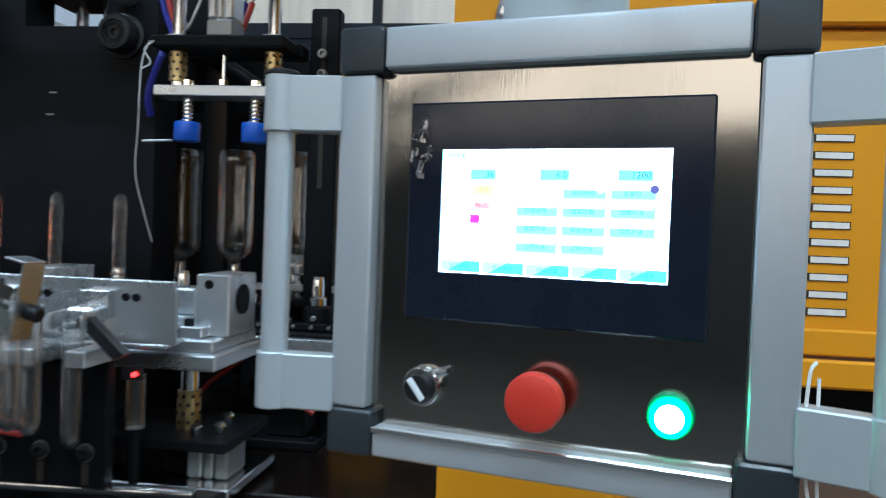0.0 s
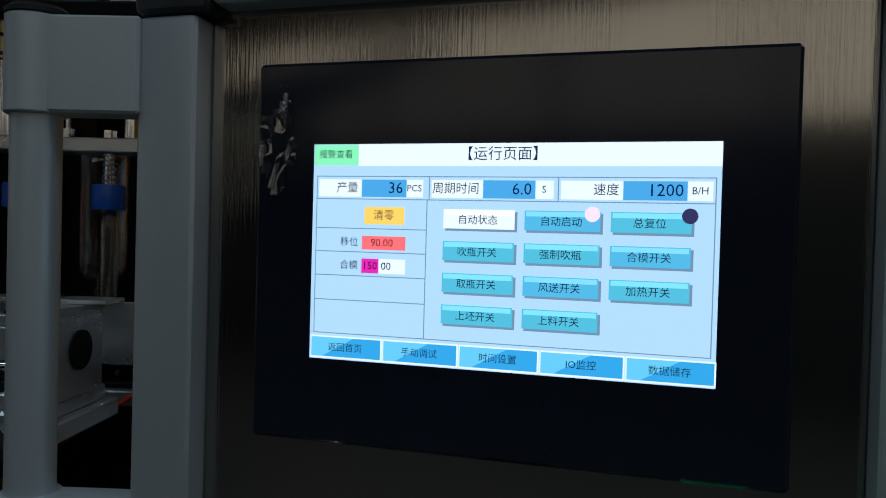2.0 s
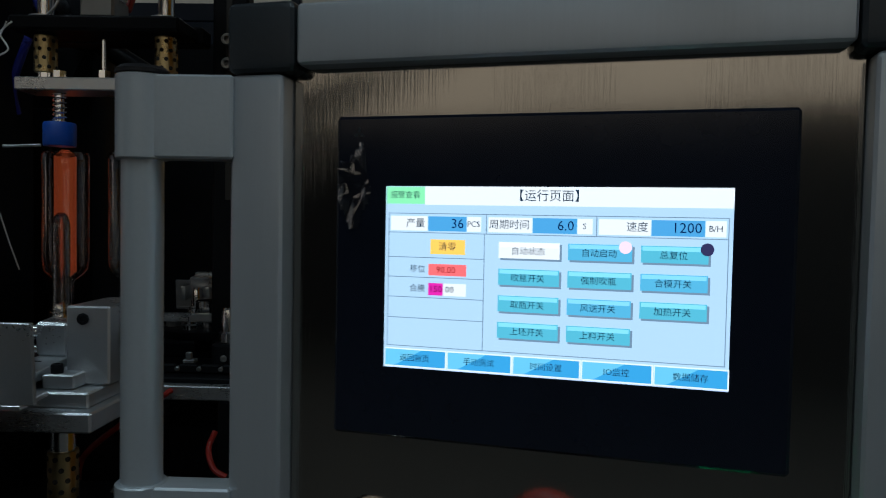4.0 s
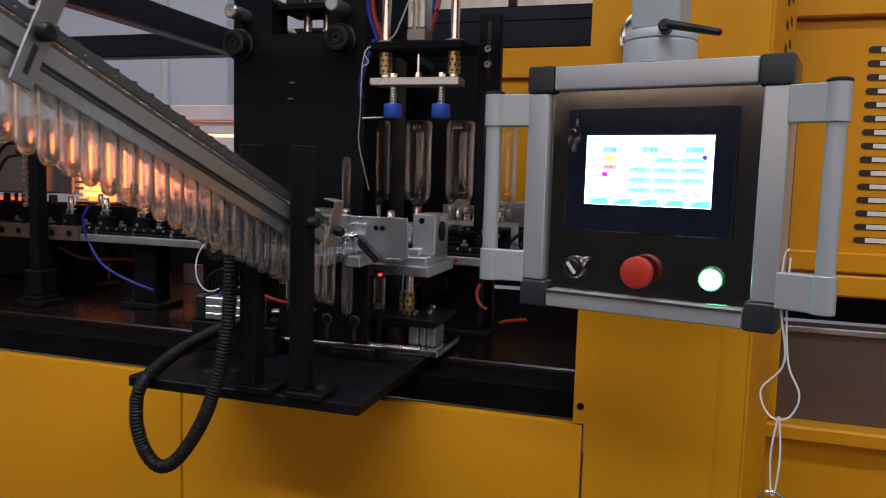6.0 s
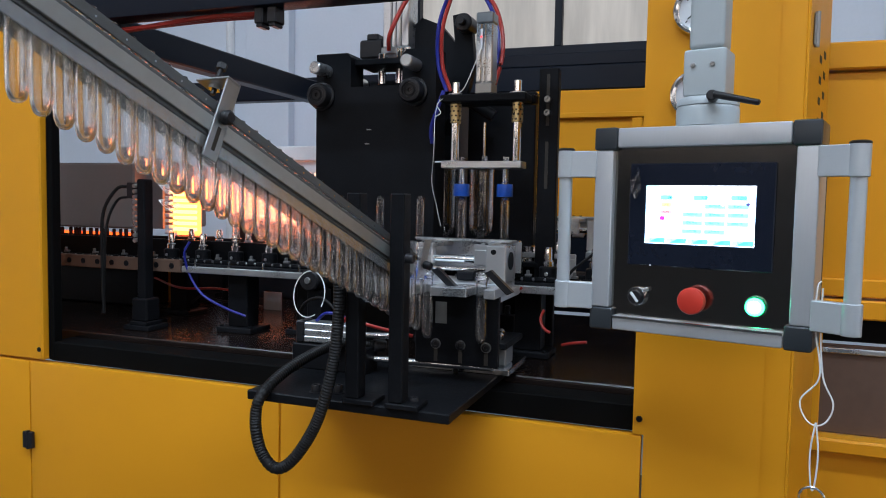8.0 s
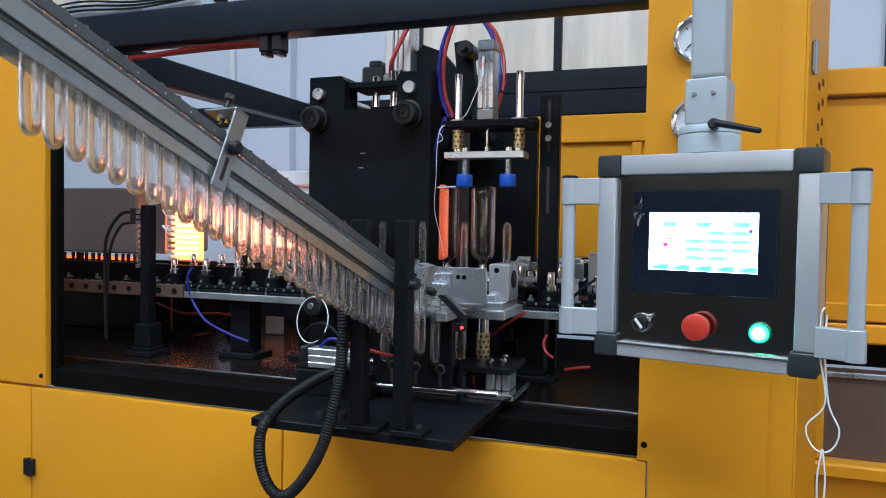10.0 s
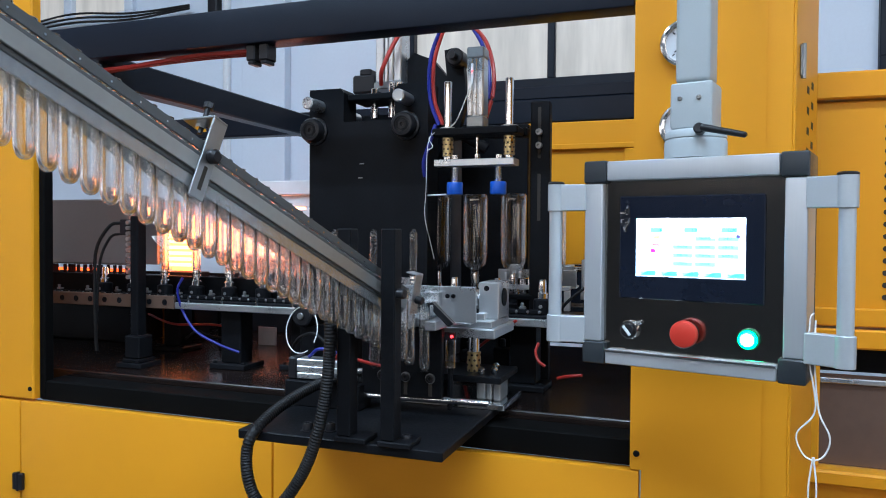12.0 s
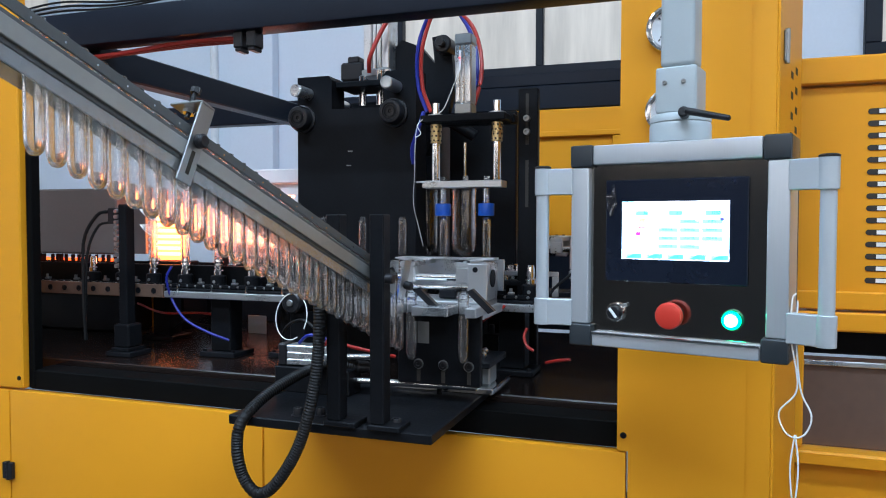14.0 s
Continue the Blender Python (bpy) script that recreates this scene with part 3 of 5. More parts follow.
    part("lens", lathe([(0.0126, 0.0065), (0.0124, 0.012), (0.0100, 0.0135), (0, 0.0138)], 32, None, t), GREENG, g)
    part("lens_core", lathe([(0.0092, 0.0138), (0.0085, 0.0146), (0, 0.0148)], 28, None, t), GREENC, g)
    # arm above the box
    a = thing("swivel_bracket", "grey painted swivel arm carrying the control box", "arm", (0.105, -0.262, 1.523))
    x, y = 0.103, -0.258
    part("collar", lathe([(0.046, 1.5225), (0.046, 1.548), (0.0445, 1.551), (0.044, 1.552), (0.0455, 1.553), (0.0450, 1.561), (0.042, 1.565), (0, 1.565)], 40, None, Matrix.Translation((x, y, 0))), GREY, a)
    part("clamp", box(-0.031, 0.031, -0.031, 0.031, 1.5655, 1.636, 0.006, None, Matrix.Translation((x, y, 0)) @ pose(0, 0, 0, 0, 0, -13.8), 3), GREY, a)
    part("tube", box(-0.0255, 0.0255, -0.0255, 0.0255, 1.6365, 2.5, 0.008, None, Matrix.Translation((x, y, 0)) @ pose(0, 0, 0, 0, 0, -13.8), 4), GREY, a)
    part("cross_arm", box(-0.03, 0.03, -0.03, 0.30, 2.5, 2.57, 0.01, None, Matrix.Translation((x, y, 0))), GREY, a)
    m = Matrix.Translation((x, y, 0)) @ pose(0, 0, 0, 0, 0, -13.8)
    for u in (-0.016, 0.012):
        part("screw", bolt(m @ Vector((u, -0.0311, 1.612)), m.to_3x3() @ Vector((0, -1, 0)), 0.0038, 0.002), STEEL, a)
    bm = rod(m @ Vector((0.018, -0.044, 1.560)), m @ Vector((0.020, -0.062, 1.562)), 0.008, 16, None, 0.002)
    rod(m @ Vector((0.022, -0.058, 1.563)), m @ Vector((0.088, -0.075, 1.545)), 0.0055, 12, bm, 0.002, 0.0042)
    part("clamp_lever", bm, PLASTIC, a, "black clamping lever")
    # cord
    p = lambda u, d, v: BOXM @ Vector((u, d, v))
    bm = hose([p(0.168, 0.0, -0.06), p(0.164, -0.004, -0.07), p(0.163, -0.004, -0.12), p(0.172, -0.004, -0.19), p(0.150, -0.004, -0.225), p(0.156, -0.004, -0.25), p(0.170, -0.004, -0.259), p(0.184, -0.004, -0.25), p(0.190, -0.004, -0.225), p(0.176, -0.004, -0.19), p(0.170, -0.004, -0.12), p(0.170, 0.002, -0.07)], 0.0012, 6)
    hose([p(0.170, -0.004, -0.255), p(0.165, -0.004, -0.30), p(0.168, -0.004, -0.345), p(0.172, -0.004, -0.345), p(0.175, -0.004, -0.30), p(0.171, -0.004, -0.255)], 0.0012, 6, bm)
    cord = single("hanging_cord", bm, WHITE, "thin white string tied in a loop on the handle", "string")
    t = Matrix.Translation(p(0.170, -0.004, -0.362)) @ pose(0, 0, 0, 90, 0, -13.8)
    ring = bmesh.new()
    hose([t @ Vector((0.016 * math.cos(a), 0.016 * math.sin(a), 0)) for a in [2 * math.pi * i / 16 for i in range(17)]], 0.0018, 6, ring, 2)
    hose([t @ Vector((0.004 + 0.011 * math.cos(a), -0.012 + 0.011 * math.sin(a), 0.004)) for a in [2 * math.pi * i / 16 for i in range(17)]], 0.0015, 6, ring, 2)
    single("key_ring", ring, CHROME, "small chrome key ring hanging on the string", "ring")


SCREENM = {}


def screen_paint(color, gain=1.0):
    key = (*color, gain)
    if key not in SCREENM:
        SCREENM[key] = glow("screen_glow", color, SCREEN_GLOW * gain)
    return SCREENM[key]


def screen(c):
    b = part("screen_bezel", lbox(-0.1045, 0.1055, -0.001, 0.0038, -0.054, 0.1030, 0.0015), BEZEL, c, "glossy black touch screen bezel")
    for u0, u1, v0, v1 in ((-0.1040, -0.086, 0.048, 0.090),):
        fl = bmesh.new()
        nu, nv = 18, 14
        pts = [[fl.verts.new(BOXM @ Vector((u0 + (u1 - u0) * i / nu, -0.0022 - 0.0020 * noise.noise(Vector((u0 * 90 + i * 0.20, 0.3, v0 * 90 + j * 0.34))), v0 + (v1 - v0) * j / nv))) for j in range(nv + 1)] for i in range(nu + 1)]
        for i in range(nu):
            for j in range(nv):
                a, e = (i + 0.5) / nu * 2 - 1, (j + 0.5) / nv * 2 - 1
                if a * a + e * e + 0.9 * noise.noise(Vector((a * 1.7 + u0 * 40, e * 1.7, v0 * 30))) < 0.75:
                    fl.faces.new((pts[i][j], pts[i + 1][j], pts[i + 1][j + 1], pts[i][j + 1]))
        for v in [v for v in fl.verts if not v.link_faces]:
            fl.verts.remove(v)
        part("protective_film", fl, FILM, b, "wrinkled clear film on the bezel", 120)
    mark = bmesh.new()
    for a in (90, 210, 330):
        ca, sa = 0.0017 * math.cos(radians(a)), 0.0017 * math.sin(radians(a))
        mark.faces.new([mark.verts.new(BOXM @ Vector((-0.0925 + x, -0.0012, 0.0945 + z))) for x, z in ((0, 0), (ca - sa * 0.5, sa + ca * 0.5), (1.9 * ca, 1.9 * sa), (ca + sa * 0.5, sa - ca * 0.5))])
    part("maker_mark", mark, CORNER, b, "small grey printed mark")
    W, Hh, cu, cv = 0.1580, 0.0880, 0.0010, 0.0250

    def at(px, py, d):
        return BOXM @ Vector((cu - W / 2 + px / 800 * W, d, cv + Hh / 2 - py / 480 * Hh))

    def quad(x0, y0, x1, y1, d, bm=None):
        out = bm or bmesh.new()
        out.faces.new([out.verts.new(at(x, y, -0.0012 - d * 0.0001)) for x, y in ((x0, y0), (x1, y0), (x1, y1), (x0, y1))])
        return out

    s = part("display", quad(0, 0, 800, 480, 0), screen_paint((0.43, 0.66, 0.88)), b, "bright pale blue operating page")
    sky, cyan, teal, ink, white, grey = (0.07, 0.36, 0.72), (0.09, 0.45, 0.72), (0.09, 0.48, 0.66), (0.02, 0.07, 0.16), (0.80, 0.88, 0.95), (0.16, 0.26, 0.38)

    def text(words, px, py, size, color=ink, align="CENTER"):
        cu_ = bpy.data.curves.new("writing", "FONT")
        cu_.body, cu_.size, cu_.align_x, cu_.align_y = words, size * W / 800, align, "CENTER"
        cu_.resolution_u = 2
        ob = new("writing", cu_)
        ob.matrix_basis = Matrix.Translation(-ORG[s.name]) @ Matrix.Translation(at(px, py, -0.0019)) @ BOXM.to_3x3().to_4x4() @ pose(0, 0, 0, 90)
        cu_.materials.append(screen_paint(color, 0.25))
        ob.parent = s
        return ob

    def fill(name, x0, y0, x1, y1, color, d=2, gain=1.0):
        return part(name, quad(x0, y0, x1, y1, d), screen_paint(color, gain), s)

    fill("title_bar", 100, 0, 800, 48, white)
    fill("alarm_key", 2, 2, 100, 46, (0.25, 0.85, 0.45))
    bm = bmesh.new()
    for x0, y0, x1, y1 in ((8, 70, 792, 72), (8, 120, 792, 122), (8, 70, 10, 422), (790, 70, 792, 422), (8, 420, 792, 422), (248, 122, 250, 420), (8, 185, 248, 187), (8, 237, 248, 239), (8, 290, 248, 292), (8, 345, 248, 347), (252, 72, 254, 120), (508, 72, 510, 120)):
        quad(x0, y0, x1, y1, 1, bm)
    part("grid_line", bm, screen_paint(grey), s)
    for x0, x1, x2, x3, lab, val, unit in ((14, 108, 205, 240, "产量", "36", "PCS"), (258, 362, 465, 500, "周期时间", "6.0", "S"), (514, 628, 742, 786, "速度", "1200", "B/H")):
        fill("value_label", x0, 78, x1, 116, white)
        fill("value_field", x1 + 1, 78, x2, 116, sky)
        fill("unit_field", x2 + 1, 78, x3, 116, white)
        text(lab, x1 - 6, 97, 24, ink, "RIGHT")
        text(val, x2 - 6, 97, 32, (0.0, 0.05, 0.25), "RIGHT")
        text(unit, (x2 + x3) / 2, 97, 19)
    fill("clear_key", 116, 138, 202, 176, (1.0, 0.62, 0.12))
    text("清零", 159, 157, 22)
    fill("shift_bar", 112, 202, 206, 232, (1.0, 0.16, 0.18))
    text("90.00", 156, 217, 22, (0.3, 0.02, 0.03))
    text("移位", 105, 217, 20, ink, "RIGHT")
    fill("clamp_bar", 150, 252, 206, 284, white)
    fill("clamp_bar_done", 112, 252, 149, 284, (0.75, 0.02, 0.42))
    text("150", 131, 268, 22, (0.2, 0.0, 0.1))
    text("00", 166, 268, 22)
    text("合模", 105, 268, 20, ink, "RIGHT")
    rows = [["自动状态", "自动启动", "总复位"], ["吹瓶开关", "强制吹瓶", "合模开关"], ["取瓶开关", "风送开关", "加热开关"], ["上坯开关", "上料开关"]]
    for j, row in enumerate(rows):
        for i, word in enumerate(row):
            x, y = 284 + 162 * i, 140 + 68 * j
            color = white if (i, j) == (0, 0) else (teal if (i + j) % 2 == 0 or i == 0 else cyan)
            fill("key_shade", x + 4, y + 4, x + 148, y + 46, grey, 1)
            fill("key", x, y, x + 143, y + 41, color)
            fill("key_shine", x + 3, y + 2, x + 140, y + 12, [min(1.0, v * 1.25 + 0.12) for v in color], 3)
            text(word, x + 70, y + 23, 20)
    for x, color in ((574, (1.0, 0.72, 0.86)), (748, (0.03, 0.03, 0.10))):
        t = BOXM.to_3x3().to_4x4()
        t.translation = at(x, 146, -0.00165)
        part("state_dot", lathe([(0.0028, 0), (0, 0.0001)], 20, None, t @ pose(0, 0, 0, 90), False), screen_paint(color), s)
    for i, word in enumerate(("返回首页", "手动调试", "时间设置", "IO监控", "数据储存")):
        x = 4 + 160 * i
        fill("menu_edge", x - 1, 428, x + 157, 478, white)
        fill("menu_key", x + 1, 431, x + 154, 474, (0.04, 0.36, 0.74), 3)
        part("menu_shine", prism_free([at(x + 1, 431, -0.0016), at(x + 95, 431, -0.0016), at(x + 25, 474, -0.0016), at(x + 1, 474, -0.0016)]), screen_paint((0.14, 0.56, 0.86)), s)
        text(word, x + 77, 453, 19)
    text("报警查看", 51, 24, 19)
    text("【运行页面】", 400, 24, 29)


def prism_free(pts):
    bm = bmesh.new()
    bm.faces.new([bm.verts.new(p) for p in pts])
    return bm


# ---- bed equipment ----
PITCH, ROW_Y, ROW_Z, S4 = 0.114, 0.315, 1.285, -0.367
REAR_Y, B1 = 0.578, -0.508


def bed_equipment():
    # posts with flanges that carry the rail
    t = thing("support_tower", "black toothed support column bolted to the bed", "column", (-1.38, 0.22, 1.02))
    part("shaft", box(-1.418, -1.390, 0.20, 0.236, 1.045, 1.45, 0.003), BLACK, t)
    part("foot", box(-1.445, -1.358, 0.175, 0.26, 1.0205, 1.034, 0.002, box(-1.432, -1.372, 0.183, 0.25, 1.034, 1.0445, 0.002)), BLACK, t)
    part("sleeve", box(-1.430, -1.376, 0.190, 0.246, 1.0446, 1.11, 0.004), BLACK, t)
    for k in range(11):
        part("tooth", rod((-1.4235, 0.196, 1.275 + 0.0155 * k), (-1.4235, 0.236, 1.279 + 0.0155 * k), 0.0060, 10), ALU, t)
    part("bracket", box(-1.45, -1.4285, 0.195, 0.245, 1.395, 1.44, 0.002), PLASTIC, t)
    bm = hose([(-1.45, 0.21, 1.43), (-1.49, 0.20, 1.42), (-1.53, 0.19, 1.35), (-1.535, 0.19, 1.22), (-1.53, 0.19, 1.06)], 0.005, 8)
    hose([(-1.45, 0.21, 1.40), (-1.50, 0.21, 1.385), (-1.53, 0.20, 1.30), (-1.54, 0.20, 1.10)], 0.004, 8, bm)
    single("sensor_cable", bm, RUBBER, "black bent sensor cables with white ties", "cable")
    for k, z in enumerate((1.435, 1.392)):
        bm = bmesh.new()
        for j in range(5):
            hose([(-1.34, 0.20, z), (-1.30, 0.19 - 0.004 * j, z - 0.004 * j), (-1.24, 0.18 - 0.01 * j, z - 0.014 - 0.005 * j)], 0.0009, 5, bm, 4)
        single("wire_tails", bm, WHITE, "frayed white wire ends", "wire", "wire tails")
    for x, y in ((-1.135, 0.31), (-0.94, 0.36), (-0.30, 0.34), (-1.62 + 0.12, 0.50)):
        s = thing("rail_stand", "black square stand under the conveyor rail", "stand", (x, y, 1.02), "rail stands")
        part("shaft", box(x - 0.033, x + 0.033, y - 0.03, y + 0.03, 1.0355, 1.184, 0.003), BLACK, s)
        part("foot", box(x - 0.058, x + 0.058, y - 0.05, y + 0.05, 1.0205, 1.035, 0.002), BLACK, s)
        for a in (-1, 1):
            part("bolt", bolt((x + 0.047 * a, y - 0.038, 1.035), (0, 0, 1), 0.006, 0.006), BLACK, s)
    r = thing("conveyor_rail", "grey aluminium edged conveyor rail of the spindle chain", "conveyor", (-0.8, 0.25, 1.19))
    part("edge_bar", box(-1.30, -0.02, 0.245, 0.262, 1.186, 1.204, 0.0015), ALU, r, "bare aluminium edge bar")
    part("track", box(-2.3, -0.02, 0.265, 0.40, 1.186, 1.21, 0.002), BLACK, r)
    part("rear_track", box(-2.3, -0.02, 0.52, 0.64, 1.186, 1.21, 0.002), BLACK, r)
    part("guide", box(-2.3, -0.60, 0.348, 0.362, 1.2105, 1.272, 0.002), BLACK, r)
    part("dark_back", box(-2.3, -0.98, 0.41, 0.425, 1.2, 1.262, 0.002), BLACK, r)
    part("perforated_skirt", box(-2.3, -1.305, 0.246, 0.258, 1.184, 1.222, 0.0015), SMOKED, r, "dark brown skirt with round holes")
    for k in range(8):
        x = -1.72 + 0.055 * k
        part("hole", lathe([(0.0085, 0), (0.0085, 0.0012), (0.006, 0.0012), (0.006, 0.0004), (0, 0.0004)], 14, None, Matrix.Translation((x, 0.2458, 1.203)) @ pose(0, 0, 0, 90)), BLACK, r)
    for k in range(9):
        x = -1.26 + 0.114 * k
        part("pin", rod((x, 0.255, 1.2045), (x, 0.255, 1.222), 0.0028, 8), CHROME, r)
    # clutter behind and under the rail
    for i in range(14):
        x = -1.50 + 0.085 * i + random.uniform(-0.02, 0.02)
        y = random.uniform(0.45, 0.85)
        h = random.uniform(0.03, 0.13)
        u = thing("valve_block", "dark valve block on the machine bed", "valve", (x, y, 1.02), "bed valves")
        part("block", box(x - 0.022, x + 0.022, y - 0.02, y + 0.02, 1.0205, 1.02 + h, 0.003), BLACK, u)
        part("fitting", rod((x, y, 1.0205 + h), (x, y, 1.045 + h), 0.008, 10, None, 0.002), CHROME if i % 3 == 0 else PLASTIC, u)
    for pts, m in (([(-1.275, 0.25, 1.275), (-1.285, 0.24, 1.24), (-1.275, 0.25, 1.18), (-1.23, 0.25, 1.125), (-1.16, 0.26, 1.090), (-1.10, 0.27, 1.070)], BLUEH),
                   ([(-1.62, 0.5, 1.13), (-1.45, 0.42, 1.115), (-1.3, 0.42, 1.12), (-1.2, 0.45, 1.10)], REDH),
                   ([(-1.60, 0.6, 1.17), (-1.5, 0.55, 1.16), (-1.42, 0.55, 1.168), (-1.36, 0.55, 1.165)], REDH),
                   ([(-1.48, 0.5, 1.05), (-1.40, 0.47, 1.09), (-1.34, 0.45, 1.08), (-1.2, 0.5, 1.06)], RUBBER),
                   ([(-0.245, 0.24, 1.15), (-0.25, 0.23, 1.13), (-0.24, 0.22, 1.11), (-0.225, 0.22, 1.10)], REDH),
                   ([(-0.20, 0.24, 1.07), (-0.175, 0.23, 1.078), (-0.14, 0.22, 1.085)], REDH),
                   ([(-0.21, 0.3, 1.21), (-0.18, 0.27, 1.25), (-0.10, 0.27, 1.31), (-0.03, 0.3, 1.33)], RUBBER),
                   ([(-0.45, 0.3, 1.05), (-0.40, 0.22, 1.12), (-0.34, 0.2, 1.17), (-0.30, 0.24, 1.2)], REDH),
                   ([(-0.739 + 0.040 * math.cos(a), 0.010 * math.sin(a), 1.185 + 0.052 * math.sin(a)) for a in [radians(-60 - 22 * i) for i in range(16)]], WHITE),
                   ([(-0.80, 0.09, 1.06), (-0.79, 0.05, 1.14), (-0.72, 0.02, 1.175), (-0.66, 0.02, 1.13)], RUBBER),
                   ([(-0.69, -0.05, 1.135), (-0.66, -0.06, 1.155), (-0.62, -0.06, 1.15), (-0.60, -0.06, 1.14)], BLUEH),
                   ([(-0.61, -0.08, 1.14), (-0.59, -0.09, 1.155), (-0.55, -0.08, 1.14), (-0.47, -0.03, 1.115)], REDH)):
        single("air_hose", hose(pts, 0.0036 if m is not WHITE else 0.0013, 8), m, {"blue_air_hose": "blue", "red_air_hose": "red", "black_rubber": "black", "white_cord": "thin white"}[m.name] + " air hose over the machine bed", "hose", "bed hoses")
    mt = thing("feed_motor", "round black motor behind the feed cylinder", "motor", (-0.783, 0.10, 1.021))
    part("housing", rod((-0.783, 0.17, 1.207), (-0.783, 0.07, 1.207), 0.026, 24, None, 0.004), PLASTIC, mt)
    part("shaft_end", rod((-0.783, 0.0699, 1.207), (-0.783, 0.064, 1.207), 0.008, 14, None, 0.001), STEEL, mt)
    part("bracket", box(-0.783 - 0.02, -0.783 + 0.02, 0.10, 0.15, 1.0205, 1.207 - 0.0262, 0.002), BLACK, mt)
    # chain wheel at the end of the conveyor
    w = thing("conveyor_sprocket", "dark round sprocket with bright hub and clamps at the conveyor end", "sprocket", (-0.33, 0.45, 1.211))
    part("disc", lathe([(0.020, 1.211), (0.020, 1.236), (0.066, 1.237), (0.068, 1.240), (0.068, 1.248), (0.064, 1.250), (0, 1.250)], 32, None, Matrix.Translation((-0.33, 0.45, 0))), BLACK, w)
    part("hub", lathe([(0.030, 1.2505), (0.030, 1.262), (0.018, 1.264), (0.018, 1.288), (0.010, 1.290), (0, 1.290)], 24, None, Matrix.Translation((-0.33, 0.45, 0))), CHROME, w, "turned bright hub")
    for k in range(6):
        a = radians(20 + 60 * k)
        x, y = -0.33 + 0.049 * math.cos(a), 0.45 + 0.049 * math.sin(a)
        part("clamp", lathe([(0.011, 1.2505), (0.011, 1.257), (0.007, 1.259), (0.007, 1.270), (0, 1.271)], 12, None, Matrix.Translation((x, y, 0))), STEEL if k % 2 else CHROME, w)
    part("cross_bar", box(-0.40, -0.20, 0.395, 0.41, 1.262, 1.274, 0.0015, box(-0.215, -0.2, 0.395, 0.41, 1.2105, 1.2618, 0.001)), ALU, w, "bare aluminium cross bar")
    # bright things seen under the rail against the rear
    o = thing("rear_panel_strip", "low yellow and pale grey panels behind the conveyor", "panel", (-1.3, 0.68, 1.021))
    part("yellow_strip", box(-1.86, -1.68, 0.680, 0.686, 1.115, 1.145, 0.001, box(-1.86, -1.68, 0.681, 0.685, 1.0205, 1.1148, 0)), YELLOW, o, "yellow strip")
    for a, b, z in ((-1.675, -1.60, 1.065), (-1.315, -1.245, 1.082), (-1.175, -1.13, 1.085)):
        part("pale_panel", box(a, b, 0.680, 0.686, 1.0205, z, 0.001), PAPER, o, "pale grey panel")
    # oven with its heater lamps
    o = thing("heating_oven", "brown-grey preform heating oven with glowing slot", "oven", (-2.0, 0.75, 1.02))
    part("hood", box(-1.7995, -1.748, 0.685, 0.70, 1.285, 1.52, 0.002, box(-2.5, -1.80, 0.60, 1.0, 1.285, 1.52, 0.006)), OVEN, o)
    part("base", box(-2.5, -1.72, 0.55, 1.0, 1.021, 1.228, 0.004), BLACK, o)
    part("slot_glow", box(-2.5, -1.80, 0.62, 0.63, 1.260, 1.270, 0.0), HEATS, o, "orange glowing heater slot")
    for k in range(22):
        x = -2.30 + 0.0265 * k + random.uniform(-0.009, 0.009)
        part("spacer", box(x, x + 0.003 + 0.002 * (k % 3), 0.602, 0.618, 1.229, 1.284, 0.002), BLACK, o)
        part("lamp_cap", rod((x + 0.012, 0.595, 1.2285), (x + 0.012, 0.595, 1.243 + 0.006 * (k % 2)), 0.0065, 10, None, 0.002), BRASS if k % 3 else CHROME, o)
    h = thing("heater_bank", "stacked infrared heater tubes glowing orange", "heater", (-1.66, 0.72, 1.28))
    # reflector plate emits too, in place of tube light thrown back
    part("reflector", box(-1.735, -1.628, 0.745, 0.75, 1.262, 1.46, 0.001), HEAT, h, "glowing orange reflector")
    for k in range(8):
        part("tube", rod((-1.73, 0.725, 1.285 + 0.021 * k), (-1.632, 0.725, 1.285 + 0.021 * k), 0.0065, 10), HEATC, h)
    for k in range(9):
        part("side_fin", box(-1.757, -1.7365, 0.705, 0.75, 1.266 + 0.021 * k, 1.278 + 0.021 * k, 0.002), PAPER, h, "pale ceramic end cap")
    part("base", box(-1.74, -1.59, 0.69, 0.78, 1.021, 1.26, 0.003), BLACK, h)
    h2 = thing("far_heater_bank", "glowing orange heater bank at the rear of the oven line", "heater", (-1.28, 0.98, 1.3))
    for x in (-1.58, -1.43, -1.28):
        # these plates glow themselves instead of bouncing the tubes' light
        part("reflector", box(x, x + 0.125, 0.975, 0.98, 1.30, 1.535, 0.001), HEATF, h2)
        for k in range(9):
            part("tube", rod((x, 0.965, 1.318 + 0.0255 * k), (x + 0.125, 0.965, 1.318 + 0.0255 * k), 0.006, 8), HEATG, h2)
    part("base", box(-1.62, -1.12, 0.95, 1.0, 1.021, 1.298, 0.003), BLACK, h2)
    part("hood", box(-1.62, -1.10, 0.93, 1.02, 1.546, 1.60, 0.004), PAPER, h2)
    part("cover", box(-1.62, -1.12, 0.945, 0.95, 1.425, 1.492, 0.002), PAPER, h2, "pale sheet cover")
    part("cover", box(-1.62, -1.12, 0.945, 0.95, 1.502, 1.545, 0.002), PAPER, h2, "pale sheet cover")
    part("slot", box(-1.59, -1.0, 0.66, 0.668, 1.236, 1.246, 0.001), HEATS, h2)


